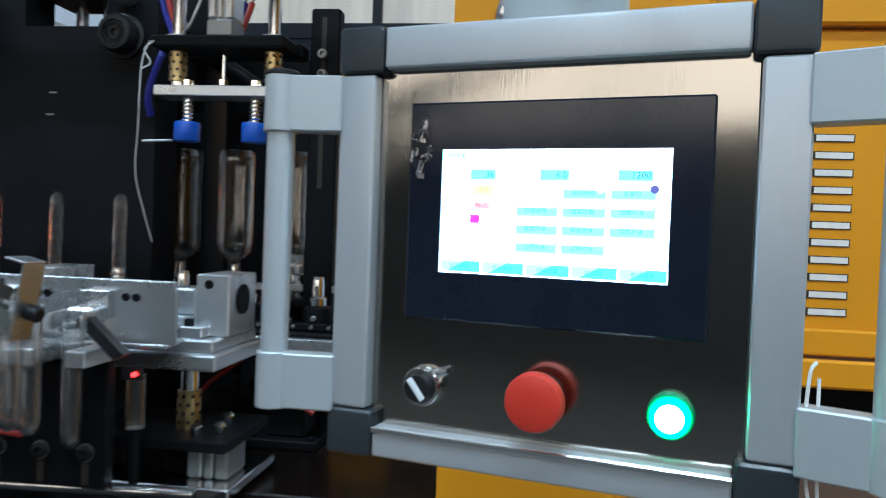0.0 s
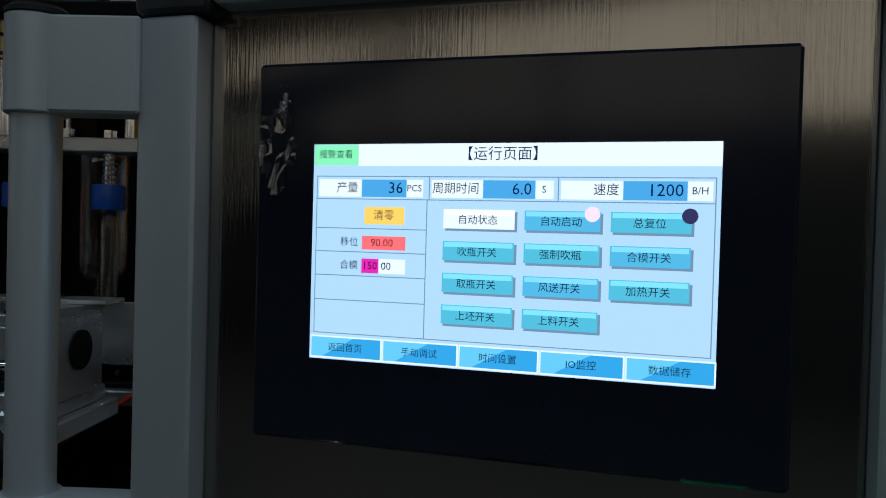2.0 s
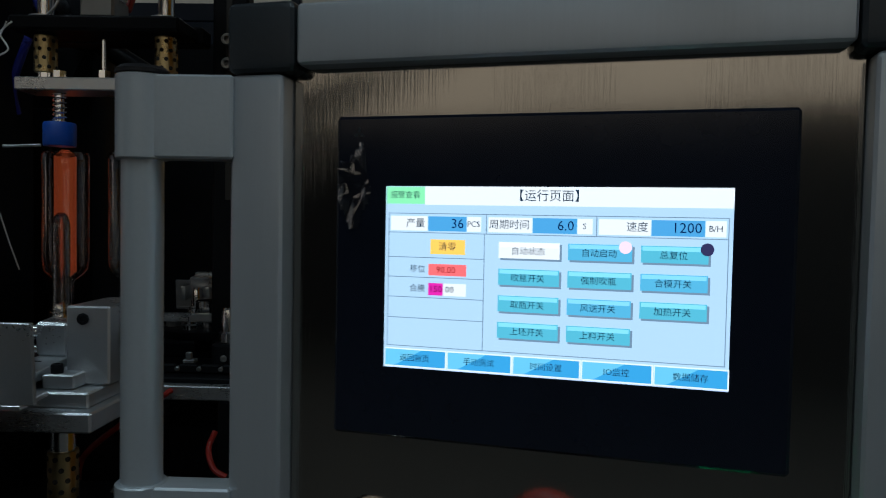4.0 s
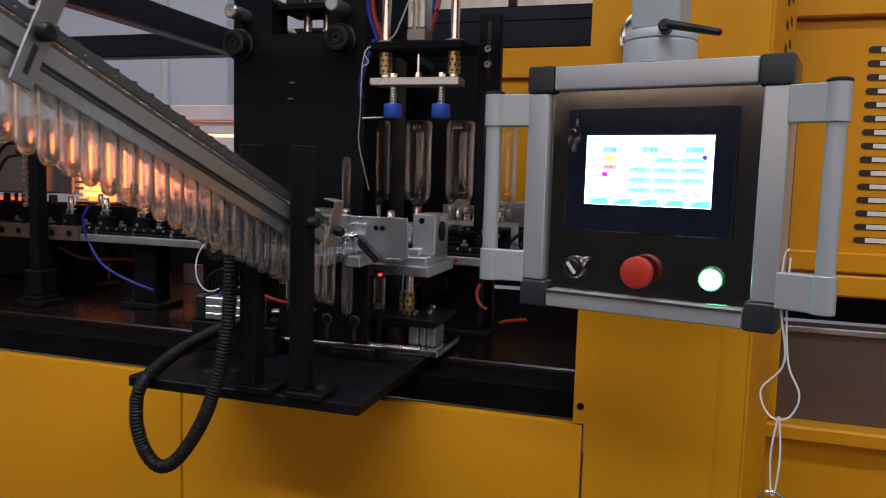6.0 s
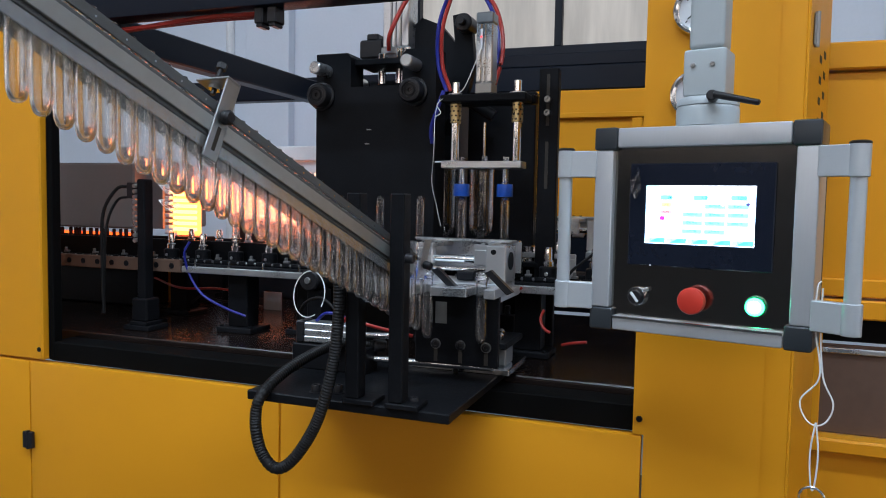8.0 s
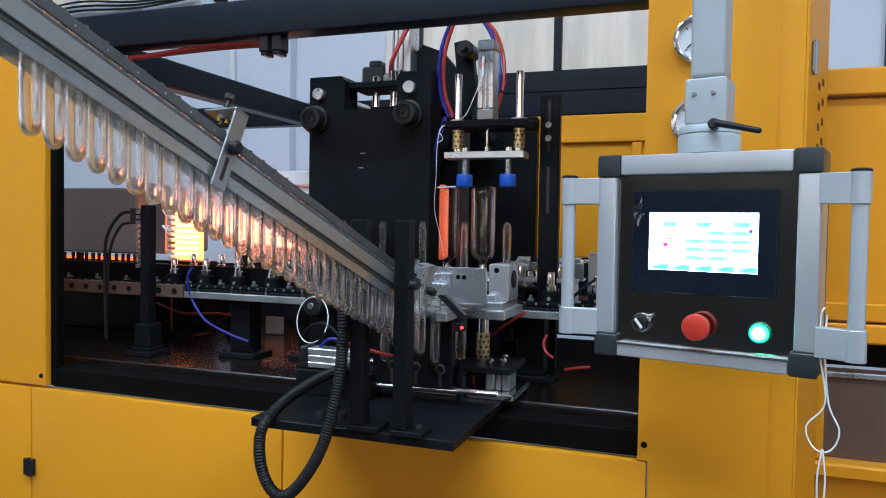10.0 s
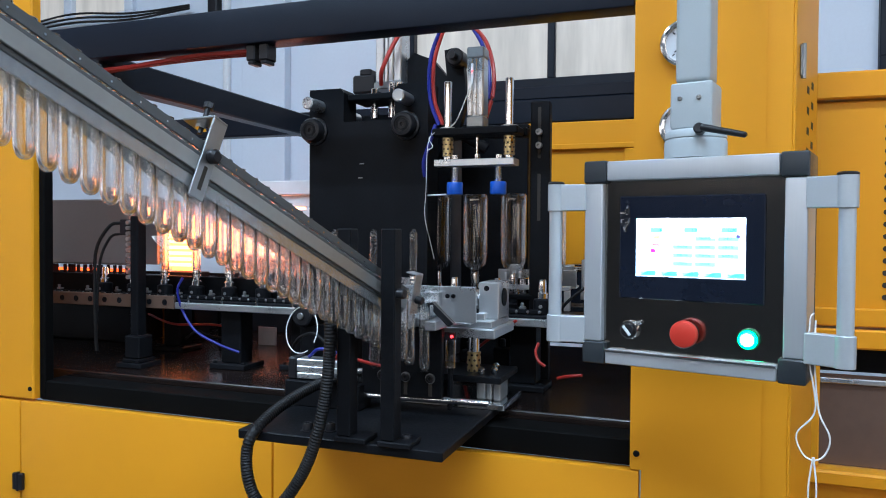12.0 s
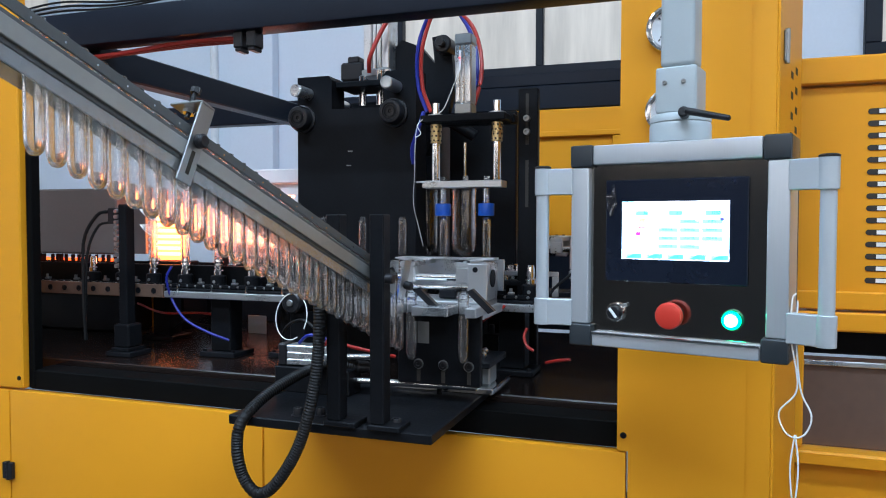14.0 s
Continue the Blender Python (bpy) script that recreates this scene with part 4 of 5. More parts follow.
# ---- mould press ----
def press():
    """The press plate; its space is moved to and fro in y."""
    p = thing("press_plate", "thick black mould press plate with tie-bar nuts", "press", (-0.765, 0.42, 1.021))
    out = [(-0.965, 1.021), (-0.597, 1.021), (-0.597, 1.820), (-0.685, 1.820), (-0.695, 1.808), (-0.695, 1.722), (-0.855, 1.722), (-0.855, 1.806), (-0.865, 1.818), (-0.965, 1.818)]
    part("plate", prism(out, 0.42, 0.50), BLACK, p, smooth=20)
    for x, z in ((-0.80, 1.56), (-0.795, 1.60)):
        part("scuff", box(x - 0.008, x + 0.006, 0.4185, 0.4195, z, z + 0.003, 0), STEEL, p)
    for x, z in ((-0.945, 1.698), (-0.660, 1.703)):
        nut = part("tie_nut", lathe([(0.040, 0), (0.040, 0.006), (0.034, 0.008), (0.034, 0.030), (0.030, 0.036), (0.022, 0.037), (0.020, 0.034), (0.006, 0.034), (0.004, 0.030), (0, 0.030)], 24, None, Matrix.Translation((x, 0.4195, z)) @ pose(0, 0, 0, 90)), PLASTIC, p, "black tie-bar nut")
        part("tie_ring", lathe([(0.0165, 0.0372), (0.0165, 0.0385), (0.0135, 0.0385), (0.0135, 0.0372)], 24, None, Matrix.Translation((x, 0.4195, z)) @ pose(0, 0, 0, 90), False), BLACK, nut)
    part("cross_plate", box(-0.853, -0.687, 0.44, 0.56, 1.785, 1.803, 0.003), BLACK, p)
    for x in (-0.79, -0.735, -0.71):
        part("guide_pin", rod((x, 0.49, 1.737), (x, 0.49, 1.84 if x > -0.75 else 1.826), 0.011, 14, None, 0.002), CHROME, p)
    # fixed rear platen, cylinder and linkage
    f = thing("mould_press", "black fixed frame of the mould press", "press frame", (-0.75, 0.7, 1.021))
    for x, z in ((-0.930, 1.768), (-0.655, 1.774)):
        part("tie_bar", rod((x, 0.66, z), (x, 0.345, z), 0.0175, 20, None, 0.003), ALU, f, "bare steel tie bar")
    part("platen", box(-1.0, -0.62, 0.66, 0.80, 1.021, 1.78, 0.004), BLACK, f)
    part("right_platen", box(-0.60, -0.386, 0.72, 0.76, 1.021, 1.74, 0.004), BLACK, f)
    part("link_arm", prism([(-0.73, 1.60), (-0.66, 1.60), (-0.60, 1.72), (-0.60, 1.86), (-0.66, 1.93), (-0.72, 1.955), (-0.76, 1.92), (-0.74, 1.80)], 0.62, 0.655), BLACK, f)
    part("lever", prism([(-0.62, 1.70), (-0.565, 1.70), (-0.54, 1.80), (-0.55, 1.90), (-0.585, 1.95), (-0.61, 1.945), (-0.60, 1.85)], 0.585, 0.61), BLACK, f)
    part("pivot", rod((-0.565, 0.62, 1.915), (-0.565, 0.545, 1.915), 0.026, 18, rod((-0.565, 0.544, 1.915), (-0.565, 0.52, 1.915), 0.012, 6), 0.004), PLASTIC, f)
    bm = bmesh.new()
    for a, b in ((-0.826, -0.800), (-0.797, -0.785), (-0.783, -0.768), (-0.766, -0.742)):
        box(a, b, 0.57, 0.64, 1.862, 2.02, 0.003, bm)
    cy = part("air_cylinder", bm, ALU, f, "ribbed aluminium air cylinder")
    part("end_cap", box(-0.83, -0.738, 0.565, 0.645, 1.840, 1.8615, 0.003), STEEL, cy)
    part("tie_bar", rod((-0.735, 0.60, 1.805), (-0.50, 0.66, 1.66), 0.018, 14), BLACK, f)
    part("valve", box(-0.92, -0.84, 0.60, 0.68, 1.838, 1.895, 0.006, box(-0.90, -0.86, 0.61, 0.67, 1.895, 1.915, 0.004)), PLASTIC, f)
    # added rod: stands in for heater light glowing through the bottle
    hs = thing("glow_rod", "added orange glow rod standing in for heater light in the bottle", "heater", (-0.643, 0.646, 1.021))
    part("tube", rod((-0.660, 0.646, 1.300), (-0.660, 0.646, 1.53), 0.0185, 18, None, 0.012), HEATP, hs)
    part("stem", rod((-0.660, 0.646, 1.021), (-0.660, 0.646, 1.2995), 0.010, 12), BLACK, hs)
    # added plate, here only to hide and bare the orange rod
    mh = thing("glow_cover", "added black plate that slides over the orange glow rod", "mould", (-0.66, 0.625, 1.021))
    part("block", box(-0.72, -0.60, 0.618, 0.631, 1.021, 1.60, 0.002), BLACK, mh)
    single("air_hose", hose([(-0.80, 0.555, 1.85), (-0.785, 0.53, 1.89), (-0.75, 0.54, 1.97), (-0.70, 0.56, 2.06), (-0.66, 0.6, 2.2)], 0.0065, 8), REDH, "red air hose to the press cylinder", "hose", "press hoses")


# ---- nozzle unit ----
def nozzle_unit():
    u = thing("nozzle_stand", "black slotted stand of the blow nozzle unit", "stand", (-0.27, 0.39, 1.021))
    part("column", box(-0.305, -0.254, 0.392, 0.42, 1.021, 1.745, 0.003), BLACK, u)
    part("slot", box(-0.285, -0.277, 0.3905, 0.3915, 1.60, 1.73, 0.0), SHOE, u)
    part("slot", box(-0.285, -0.277, 0.3905, 0.3915, 1.44, 1.56, 0.0), SHOE, u)
    for z in (1.666, 1.632):
        part("bolt", bolt((-0.281, 0.3915, z), (0, -1, 0), 0.0085, 0.012), STEEL, u)
    part("arm", box(-0.53, -0.306, 0.355, 0.39, 1.652, 1.676, 0.003), BLACK, u)
    up = part("guide_plate", box(-0.535, -0.312, 0.285, 0.354, 1.652, 1.671, 0.003), BLACK, u, "black guide plate")
    for x in (-0.503, -0.341):
        part("flange", lathe([(0.021, 0), (0.021, 0.004), (0.013, 0.006), (0.013, 0.006)], 20, None, Matrix.Translation((x, 0.318, 1.6715))), ALU, up)
        bush = part("bushing", rod((x, 0.318, 1.602), (x, 0.318, 1.651), 0.0145, 16, None, 0.001), BRASS, up, "perforated brass bushing")
        bm = bmesh.new()
        for k in range(4):
            for j in range(8):
                a = 2 * math.pi * (j + 0.5 * (k % 2)) / 8
                bolt((x + 0.0142 * math.cos(a), 0.318 + 0.0142 * math.sin(a), 1.609 + 0.0115 * k), (math.cos(a), math.sin(a), 0), 0.0026, 0.0008, bm)
        part("pocket", bm, SHOE, bush)
    cyl = thing("nozzle_cylinder", "grey aluminium air cylinder standing on the guide plate", "cylinder", (-0.424, 0.32, 1.6715))
    bm = bmesh.new()
    for a, b in ((-0.446, -0.431), (-0.429, -0.420), (-0.418, -0.403)):
        box(a, b, 0.298, 0.342, 1.70, 1.845, 0.003, bm)
    box(-0.444, -0.404, 0.303, 0.337, 1.70, 1.845, 0, bm)
    part("barrel", bm, ALU, cyl)
    part("end_cap", box(-0.447, -0.402, 0.297, 0.343, 1.6715, 1.6995, 0.003), STEEL, cyl)
    part("end_cap", box(-0.447, -0.402, 0.297, 0.343, 1.8455, 1.872, 0.003), STEEL, cyl)
    part("sensor", box(-0.434, -0.428, 0.293, 0.2965, 1.78, 1.83, 0.001), PAPER, cyl)
    part("sensor_light", rod((-0.431, 0.2928, 1.81), (-0.431, 0.2915, 1.81), 0.0022, 8), LEDR, cyl)
    single("sensor_wire", hose([(-0.431, 0.292, 1.78), (-0.445, 0.285, 1.74), (-0.47, 0.29, 1.69), (-0.49, 0.30, 1.675)], 0.0018, 6), WHITE, "thin pale sensor wire", "wire")
    for off, m, lab in ((0.0, BLUEH, "blue"), (0.012, REDH, "red")):
        bm = hose([(-0.565 + off, 0.42, 1.70), (-0.590 + off, 0.42, 1.77), (-0.593 + off, 0.42, 1.86), (-0.575 + off, 0.42, 1.93), (-0.54, 0.42, 1.985 - off), (-0.50, 0.42, 1.985 - off),
                   (-0.455 + off, 0.42, 1.93), (-0.425 + off, 0.41, 1.86), (-0.415 + off, 0.39, 1.78), (-0.43 + off, 0.37, 1.70)], 0.0055, 8)
        single("air_hose", bm, m, lab + " air hose looping over the nozzle unit", "hose", "nozzle hoses")
    single("air_hose", hose([(-0.575, 0.42, 1.70), (-0.58, 0.40, 1.66), (-0.60, 0.40, 1.60), (-0.60, 0.41, 1.56)], 0.006, 8), BLUEH, "blue air hose beside the press plate", "hose", "nozzle hoses")
    bm = hose([(-0.532, 0.28, 1.66), (-0.542, 0.275, 1.62), (-0.545, 0.275, 1.52), (-0.55, 0.28, 1.45), (-0.54, 0.29, 1.39), (-0.535, 0.31, 1.34)], 0.0009, 6)
    hose([(-0.525, 0.28, 1.66), (-0.54, 0.28, 1.645), (-0.53, 0.28, 1.625), (-0.545, 0.28, 1.615)], 0.0012, 6, bm)
    single("sensor_wire", bm, WHITE, "thin pale wire hanging beside the nozzles", "wire")
    single("sensor_bar", rod((-0.55, 0.30, 1.503), (-0.50, 0.30, 1.505), 0.0022, 8), ALU, "thin metal sensor bar", "bar")
    # moving head
    h = thing("blow_nozzle", "bare aluminium nozzle bar with two blue caps", "blow nozzle", (-0.424, 0.318, 1.584))
    part("bar", box(-0.531, -0.322, 0.292, 0.345, 1.576, 1.593, 0.0015), ALU, h)
    part("centre_rod", rod((-0.424, 0.318, 1.594), (-0.424, 0.318, 1.69), 0.0035, 10, rod((-0.424, 0.318, 1.594), (-0.424, 0.318, 1.606), 0.008, 6)), CHROME, h)
    for x in (-0.503, -0.341):
        part("guide_rod", rod((x, 0.318, 1.594), (x, 0.318, 1.793), 0.0105, 18, None, 0.0015), CHROME, h, "polished guide rod")
    for x in (-0.481, -0.367):
        noz = part("nozzle_stem", rod((x, 0.312, 1.5365), (x, 0.312, 1.5755), 0.006, 12), CHROME, h)
        bm = bmesh.new()
        hose([(x + 0.0085 * math.cos(a), 0.312 + 0.0085 * math.sin(a), 1.537 + 0.038 * a / (12 * math.pi)) for a in [12 * math.pi * i / 72 for i in range(73)]], 0.0012, 5, bm, 1)
        part("spring", bm, CHROME, noz)
        part("nut", rod((x, 0.312, 1.5935), (x, 0.312, 1.604), 0.0085, 6), CHROME, noz)
        part("blue_cap", lathe([(0.0195, 1.505), (0.0205, 1.507), (0.0205, 1.533), (0.0190, 1.536), (0.007, 1.5363)], 28, None, Matrix.Translation((x, 0.312, 0))), BLUE, noz, "blue plastic cap")
    return h


# ---- preform transfer unit ----
AX_Y, AX_Z = 0.125, 1.288
GRIP = (-0.527, -0.415)


def transfer_unit():
    c = thing("transfer_carriage", "milled aluminium carriage with bearing blocks", "carriage", (-0.43, AX_Y, 1.24))
    part("tray", box(-0.60, -0.295, 0.035, 0.20, 1.205, 1.225, 0.002, box(-0.60, -0.305, 0.05, 0.19, 1.225, 1.241, 0.002)), ALU, c)
    for x in (-0.345, -0.59):
        b = part("bearing_block", box(x, x + 0.045, 0.082, 0.172, 1.2415, 1.322, 0.002, box(x - 0.012, x + 0.02, 0.06, 0.19, 1.2415, 1.256, 0.0015)), ALU, c)
        part("bearing", rod((x + 0.0452, AX_Y, AX_Z), (x + 0.0475, AX_Y, AX_Z), 0.020, 24), BLACK, b)
        part("bolt", bolt((x + 0.018, 0.0818, 1.309), (0, -1, 0), 0.006, 0.002), BLACK, b)
        part("bolt", bolt((x - 0.002, 0.07, 1.256), (0, 0, 1), 0.006, 0.009), BLACK, b)
    part("shaft", rod((-0.60, AX_Y, AX_Z), (-0.30, AX_Y, AX_Z), 0.0085, 18), CHROME, c, "polished steel shaft")
    part("rear_rod", rod((-0.56, 0.16, 1.262), (-0.345, 0.16, 1.262), 0.006, 14), CHROME, c)
    part("clamp_block", box(-0.555, -0.515, 0.10, 0.14, 1.243, 1.272, 0.002), BLUE, c, "blue plastic block")
    part("drive_block", box(-0.415, -0.375, 0.09, 0.14, 1.2425, 1.262, 0.003), BLACK, c)
    post = part("lift_post", rod((-0.364, 0.111, 1.10), (-0.364, 0.111, 1.2045), 0.0125, 18), CHROME, c)
    bush = part("bushing", rod((-0.364, 0.111, 1.105), (-0.364, 0.111, 1.165), 0.0155, 18, None, 0.001), BRASS, c, "perforated brass bushing")
    bm = bmesh.new()
    for k in range(5):
        for j in range(8):
            a = 2 * math.pi * (j + 0.5 * (k % 2)) / 8
            bolt((-0.364 + 0.0152 * math.cos(a), 0.111 + 0.0152 * math.sin(a), 1.112 + 0.0115 * k), (math.cos(a), math.sin(a), 0), 0.0028, 0.0008, bm)
    part("pocket", bm, SHOE, bush)
    # swinging arm, built upright round its own axis
    arm = part("swing_arm", box(-0.150, 0.095, -0.040, -0.035, 0.093, 0.139, 0.0008, box(-0.150, 0.108, -0.0348, 0.040, 0.134, 0.139, 0.0008)), ALU, c, "bent aluminium swing bracket", local=True)
    arm.location = (0, 0, AX_Z - 1.24)
    for x in (-0.10, 0.035):
        part("side_arm", box(x, x + 0.035, -0.0345, -0.024, -0.016, 0.1335, 0.0012, box(x, x + 0.035, -0.024, 0.013, -0.016, 0.014, 0.003)), ALU, arm, local=True)
        for q in (0.010, 0.026):
            part("bolt", bolt((x + q, -0.0346, -0.004), (0, -1, 0), 0.004, 0.0025), BLACK, arm, local=True)
    for g in GRIP:
        x = g + 0.43
        j = part("gripper", box(x - 0.018, x + 0.018, -0.004, 0.028, 0.1395, 0.152, 0.001), ALU, arm, local=True)
        bm = box(x - 0.0165, x + 0.0165, -0.008, 0.012, 0.1525, 0.180, 0.003)
        for s in (-1, 1):
            box(x + s * 0.0190 - 0.004, x + s * 0.0190 + 0.004, -0.010, 0.010, 0.174, 0.203, 0.003, bm, None, 2)
        part("jaw", bm, ALU, j, "clear-coated gripper jaws", local=True)
        for q in (-0.011, 0.011):
            part("bolt", bolt((x + q, -0.0402, 0.128), (0, -1, 0), 0.0042, 0.003), BLACK, arm, local=True)
        for q in (0.024, 0.037):
            part("bolt", bolt((x + q + 0.008, 0.020, 0.1392), (0, 0, 1), 0.0048, 0.003), BLACK, arm, local=True)
    # lift base under the carriage
    l = thing("lift_base", "black lift base with aluminium cylinder under the carriage", "lift", (-0.36, 0.1, 1.031))
    part("plate", box(-0.50, -0.285, 0.05, 0.20, 1.085, 1.099, 0.002), BLACK, l)
    for a, b in ((-0.345, -0.325), (-0.323, -0.310), (-0.308, -0.290)):
        part("cylinder_rib", box(a, b, 0.07, 0.13, 1.045, 1.0845, 0.003), STEEL, l)
    part("foot_plate", box(-0.50, -0.275, 0.04, 0.20, 1.0305, 1.0445, 0.002), CHROME, l, "shiny steel foot plate")
    part("column", box(-0.49, -0.45, 0.10, 0.18, 1.0447, 1.0848, 0.002), BLACK, l)
    for x, y in ((-0.335, 0.075), (-0.31, 0.09), (-0.32, 0.14)):
        part("fitting", lathe([(0.006, 0), (0.008, 0.004), (0.008, 0.012), (0.004, 0.016), (0, 0.017)], 12, None, Matrix.Translation((x, y, 1.0992))), CHROME, l)
    s = thing("sensor_post", "steel sensor tube with a red light", "sensor", (-0.40, 0.03, 1.031))
    part("tube", rod((-0.388, 0.02, 1.12), (-0.388, 0.02, 1.185), 0.0115, 16), PETB, s)
    part("stem", rod((-0.388, 0.02, 1.0305), (-0.388, 0.02, 1.1195), 0.006, 10), BLACK, s)
    part("light", rod((-0.378, 0.0, 1.190), (-0.378, -0.004, 1.190), 0.0030, 12), LEDR, s, "red glowing sensor light")
    part("light_arm", box(-0.396, -0.370, 0.0005, 0.0065, 1.182, 1.198, 0.001), PLASTIC, s)
    return c, arm


# ---- feeder slide and chute ----
def feeder():
    f = thing("feed_slide", "black feed slide with bare aluminium top bar", "slide", (-0.45, -0.07, 1.07))
    part("body", box(-0.565, -0.385, -0.045, -0.028, 1.065, 1.213, 0.002), BLACK, f)
    for x in (-0.518, -0.464, -0.409):
        bt = part("bolt", lathe([(0.0088, 0), (0.0088, 0.005), (0.007, 0.006), (0.0045, 0.006), (0.0040, 0.003), (0, 0.003)], 18, None, Matrix.Translation((x, -0.0455, 1.107)) @ pose(0, 0, 0, 90)), PLASTIC, f)
        part("washer", lathe([(0.0108, 0), (0.0108, 0.0012), (0.0090, 0.0012), (0.0090, 0)], 18, None, Matrix.Translation((x, -0.0455, 1.107)) @ pose(0, 0, 0, 90), False), STEEL, bt)
        part("slot", box(x - 0.004, x + 0.004, -0.0462, -0.0455, 1.070, 1.098, 0), SHOE, f)
    # thin grey plate stands in for a reflection on the black body
    part("window", box(-0.520, -0.495, -0.0462, -0.0455, 1.15, 1.195, 0), STEEL, f)
    bm = box(-0.565, -0.545, -0.10, -0.028, 1.2135, 1.232, 0.0015)
    box(-0.513, -0.437, -0.10, -0.028, 1.2135, 1.232, 0.0015, bm)
    box(-0.401, -0.378, -0.10, -0.028, 1.2135, 1.232, 0.0015, bm)
    box(-0.565, -0.378, -0.045, -0.026, 1.2137, 1.2318, 0.0015, bm)
    part("top_bar", bm, ALU, f, "notched aluminium bar")
    for x in (-0.513, -0.401):
        part("flap", prism([(x - 0.006, 1.262), (x + 0.006, 1.268), (x + 0.052, 1.226), (x + 0.040, 1.220)], -0.075, -0.060), PLASTIC, f, "black rubber guide flap")
    cy = thing("feed_cylinder", "aluminium air cylinder that pushes the feed slide", "cylinder", (-0.66, -0.03, 1.031))
    bm = bmesh.new()
    for z in (1.088, 1.103, 1.118):
        box(-0.715, -0.60, -0.062, -0.02, z, z + 0.0135, 0.002, bm)
    part("barrel", bm, ALU, cy)
    part("end_cap", box(-0.735, -0.7155, -0.064, -0.018, 1.086, 1.134, 0.003), PLASTIC, cy)
    part("end_cap", box(-0.5995, -0.582, -0.064, -0.018, 1.086, 1.134, 0.003), PLASTIC, cy)
    part("mount", box(-0.74, -0.56, -0.07, -0.01, 1.0305, 1.085, 0.002), BLACK, cy)
    part("guide_rod", rod((-0.581, -0.04, 1.06), (-0.29, -0.02, 1.06), 0.007, 14), CHROME, cy)
    part("guide_rod", rod((-0.581, -0.04, 1.11), (-0.50, -0.02, 1.11), 0.007, 14), CHROME, cy)
    p = thing("feed_table", "black bolted plate that carries the chute posts", "plate", (-0.5, -0.1, 1.01))
    part("plate", box(-0.716, -0.30, -0.272, 0.10, 1.012, 1.030, 0.002), BLACK, p)
    for x, y in ((-0.378, -0.245), (-0.545, -0.22), (-0.585, -0.235)):
        part("bolt", bolt((x, y, 1.0302), (0, 0, 1), 0.0095, 0.016, lathe([(0.0135, 0), (0.0135, 0.002), (0, 0.002)], 16, None, Matrix.Translation((x, y, 1.0302)))), PLASTIC, p)
    for x, y, h in ((-0.402, -0.262, 1.414), (-0.488, -0.262, 1.414)):
        q = thing("chute_post", "black square post holding the chute", "post", (x, y, 1.0305), "chute posts")
        part("shaft", box(x - 0.0135, x + 0.0135, y - 0.016, y + 0.016, 1.0405, h, 0.002), BLACK, q)
        part("foot", box(x - 0.018, x + 0.045, y - 0.02, y + 0.035, 1.0305, 1.04, 0.0015), BLACK, q)
        part("knob", rod((x + 0.0137, y - 0.006, 1.30), (x + 0.030, y - 0.008, 1.30), 0.009, 16, None, 0.002), PLASTIC, q)
    b = thing("guide_bracket", "bent aluminium guide bracket beside the chute end", "bracket", (-0.395, -0.2, 1.25))
    t = Matrix.Translation((-0.392, -0.17, 1.292)) @ pose(0, 0, 0, 0, 12, -8)
    part("plate", box(-0.001, 0.001, -0.013, 0.013, -0.040, 0.036, 0.0005, box(-0.022, 0.001, -0.013, 0.013, 0.0362, 0.0385, 0.0005, None, t), t), ALU, b)
    part("knob", rod(t @ Vector((0.002, 0.0, -0.01)), t @ Vector((0.018, 0.0, -0.01)), 0.008, 14, None, 0.002), PLASTIC, b)
    # corrugated cable guard
    ch = thing("corrugated_hose", "black corrugated cable hose hanging in a loop", "hose", (-0.62, -0.25, 0.9))
    part("tube", hose([(-0.56, -0.02, 1.085), (-0.62, -0.08, 1.095), (-0.655, -0.20, 1.07), (-0.672, -0.285, 1.03), (-0.677, -0.30, 0.98), (-0.664, -0.30, 0.925), (-0.632, -0.30, 0.897), (-0.592, -0.30, 0.922), (-0.544, -0.30, 1.0), (-0.516, -0.295, 1.106), (-0.508, -0.29, 1.21), (-0.510, -0.29, 1.27)], 0.0115, 12, None, 10, 0.0013, 0.0048), RUBBER, ch)
    part("end_collar", rod((-0.510, -0.29, 1.262), (-0.510, -0.29, 1.285), 0.0135, 16, None, 0.002), PLASTIC, ch)
    part("end_collar", rod((-0.565, -0.025, 1.086), (-0.545, -0.005, 1.083), 0.0135, 16, None, 0.002), PLASTIC, ch)


CH0, CHD = Vector((-0.420, -0.070, 1.250)), Vector((-0.14, -1.0, 0.435))


def chute_matrix():
    """Space of the chute: y runs up along it, x to its bare side, z square to it."""
    d = CHD.normalized()
    side = Vector((-CHD.y, CHD.x, 0)).normalized()
    up = d.cross(side)
    m = Matrix((side, d, up)).transposed().to_4x4()
    m.translation = CH0
    return m


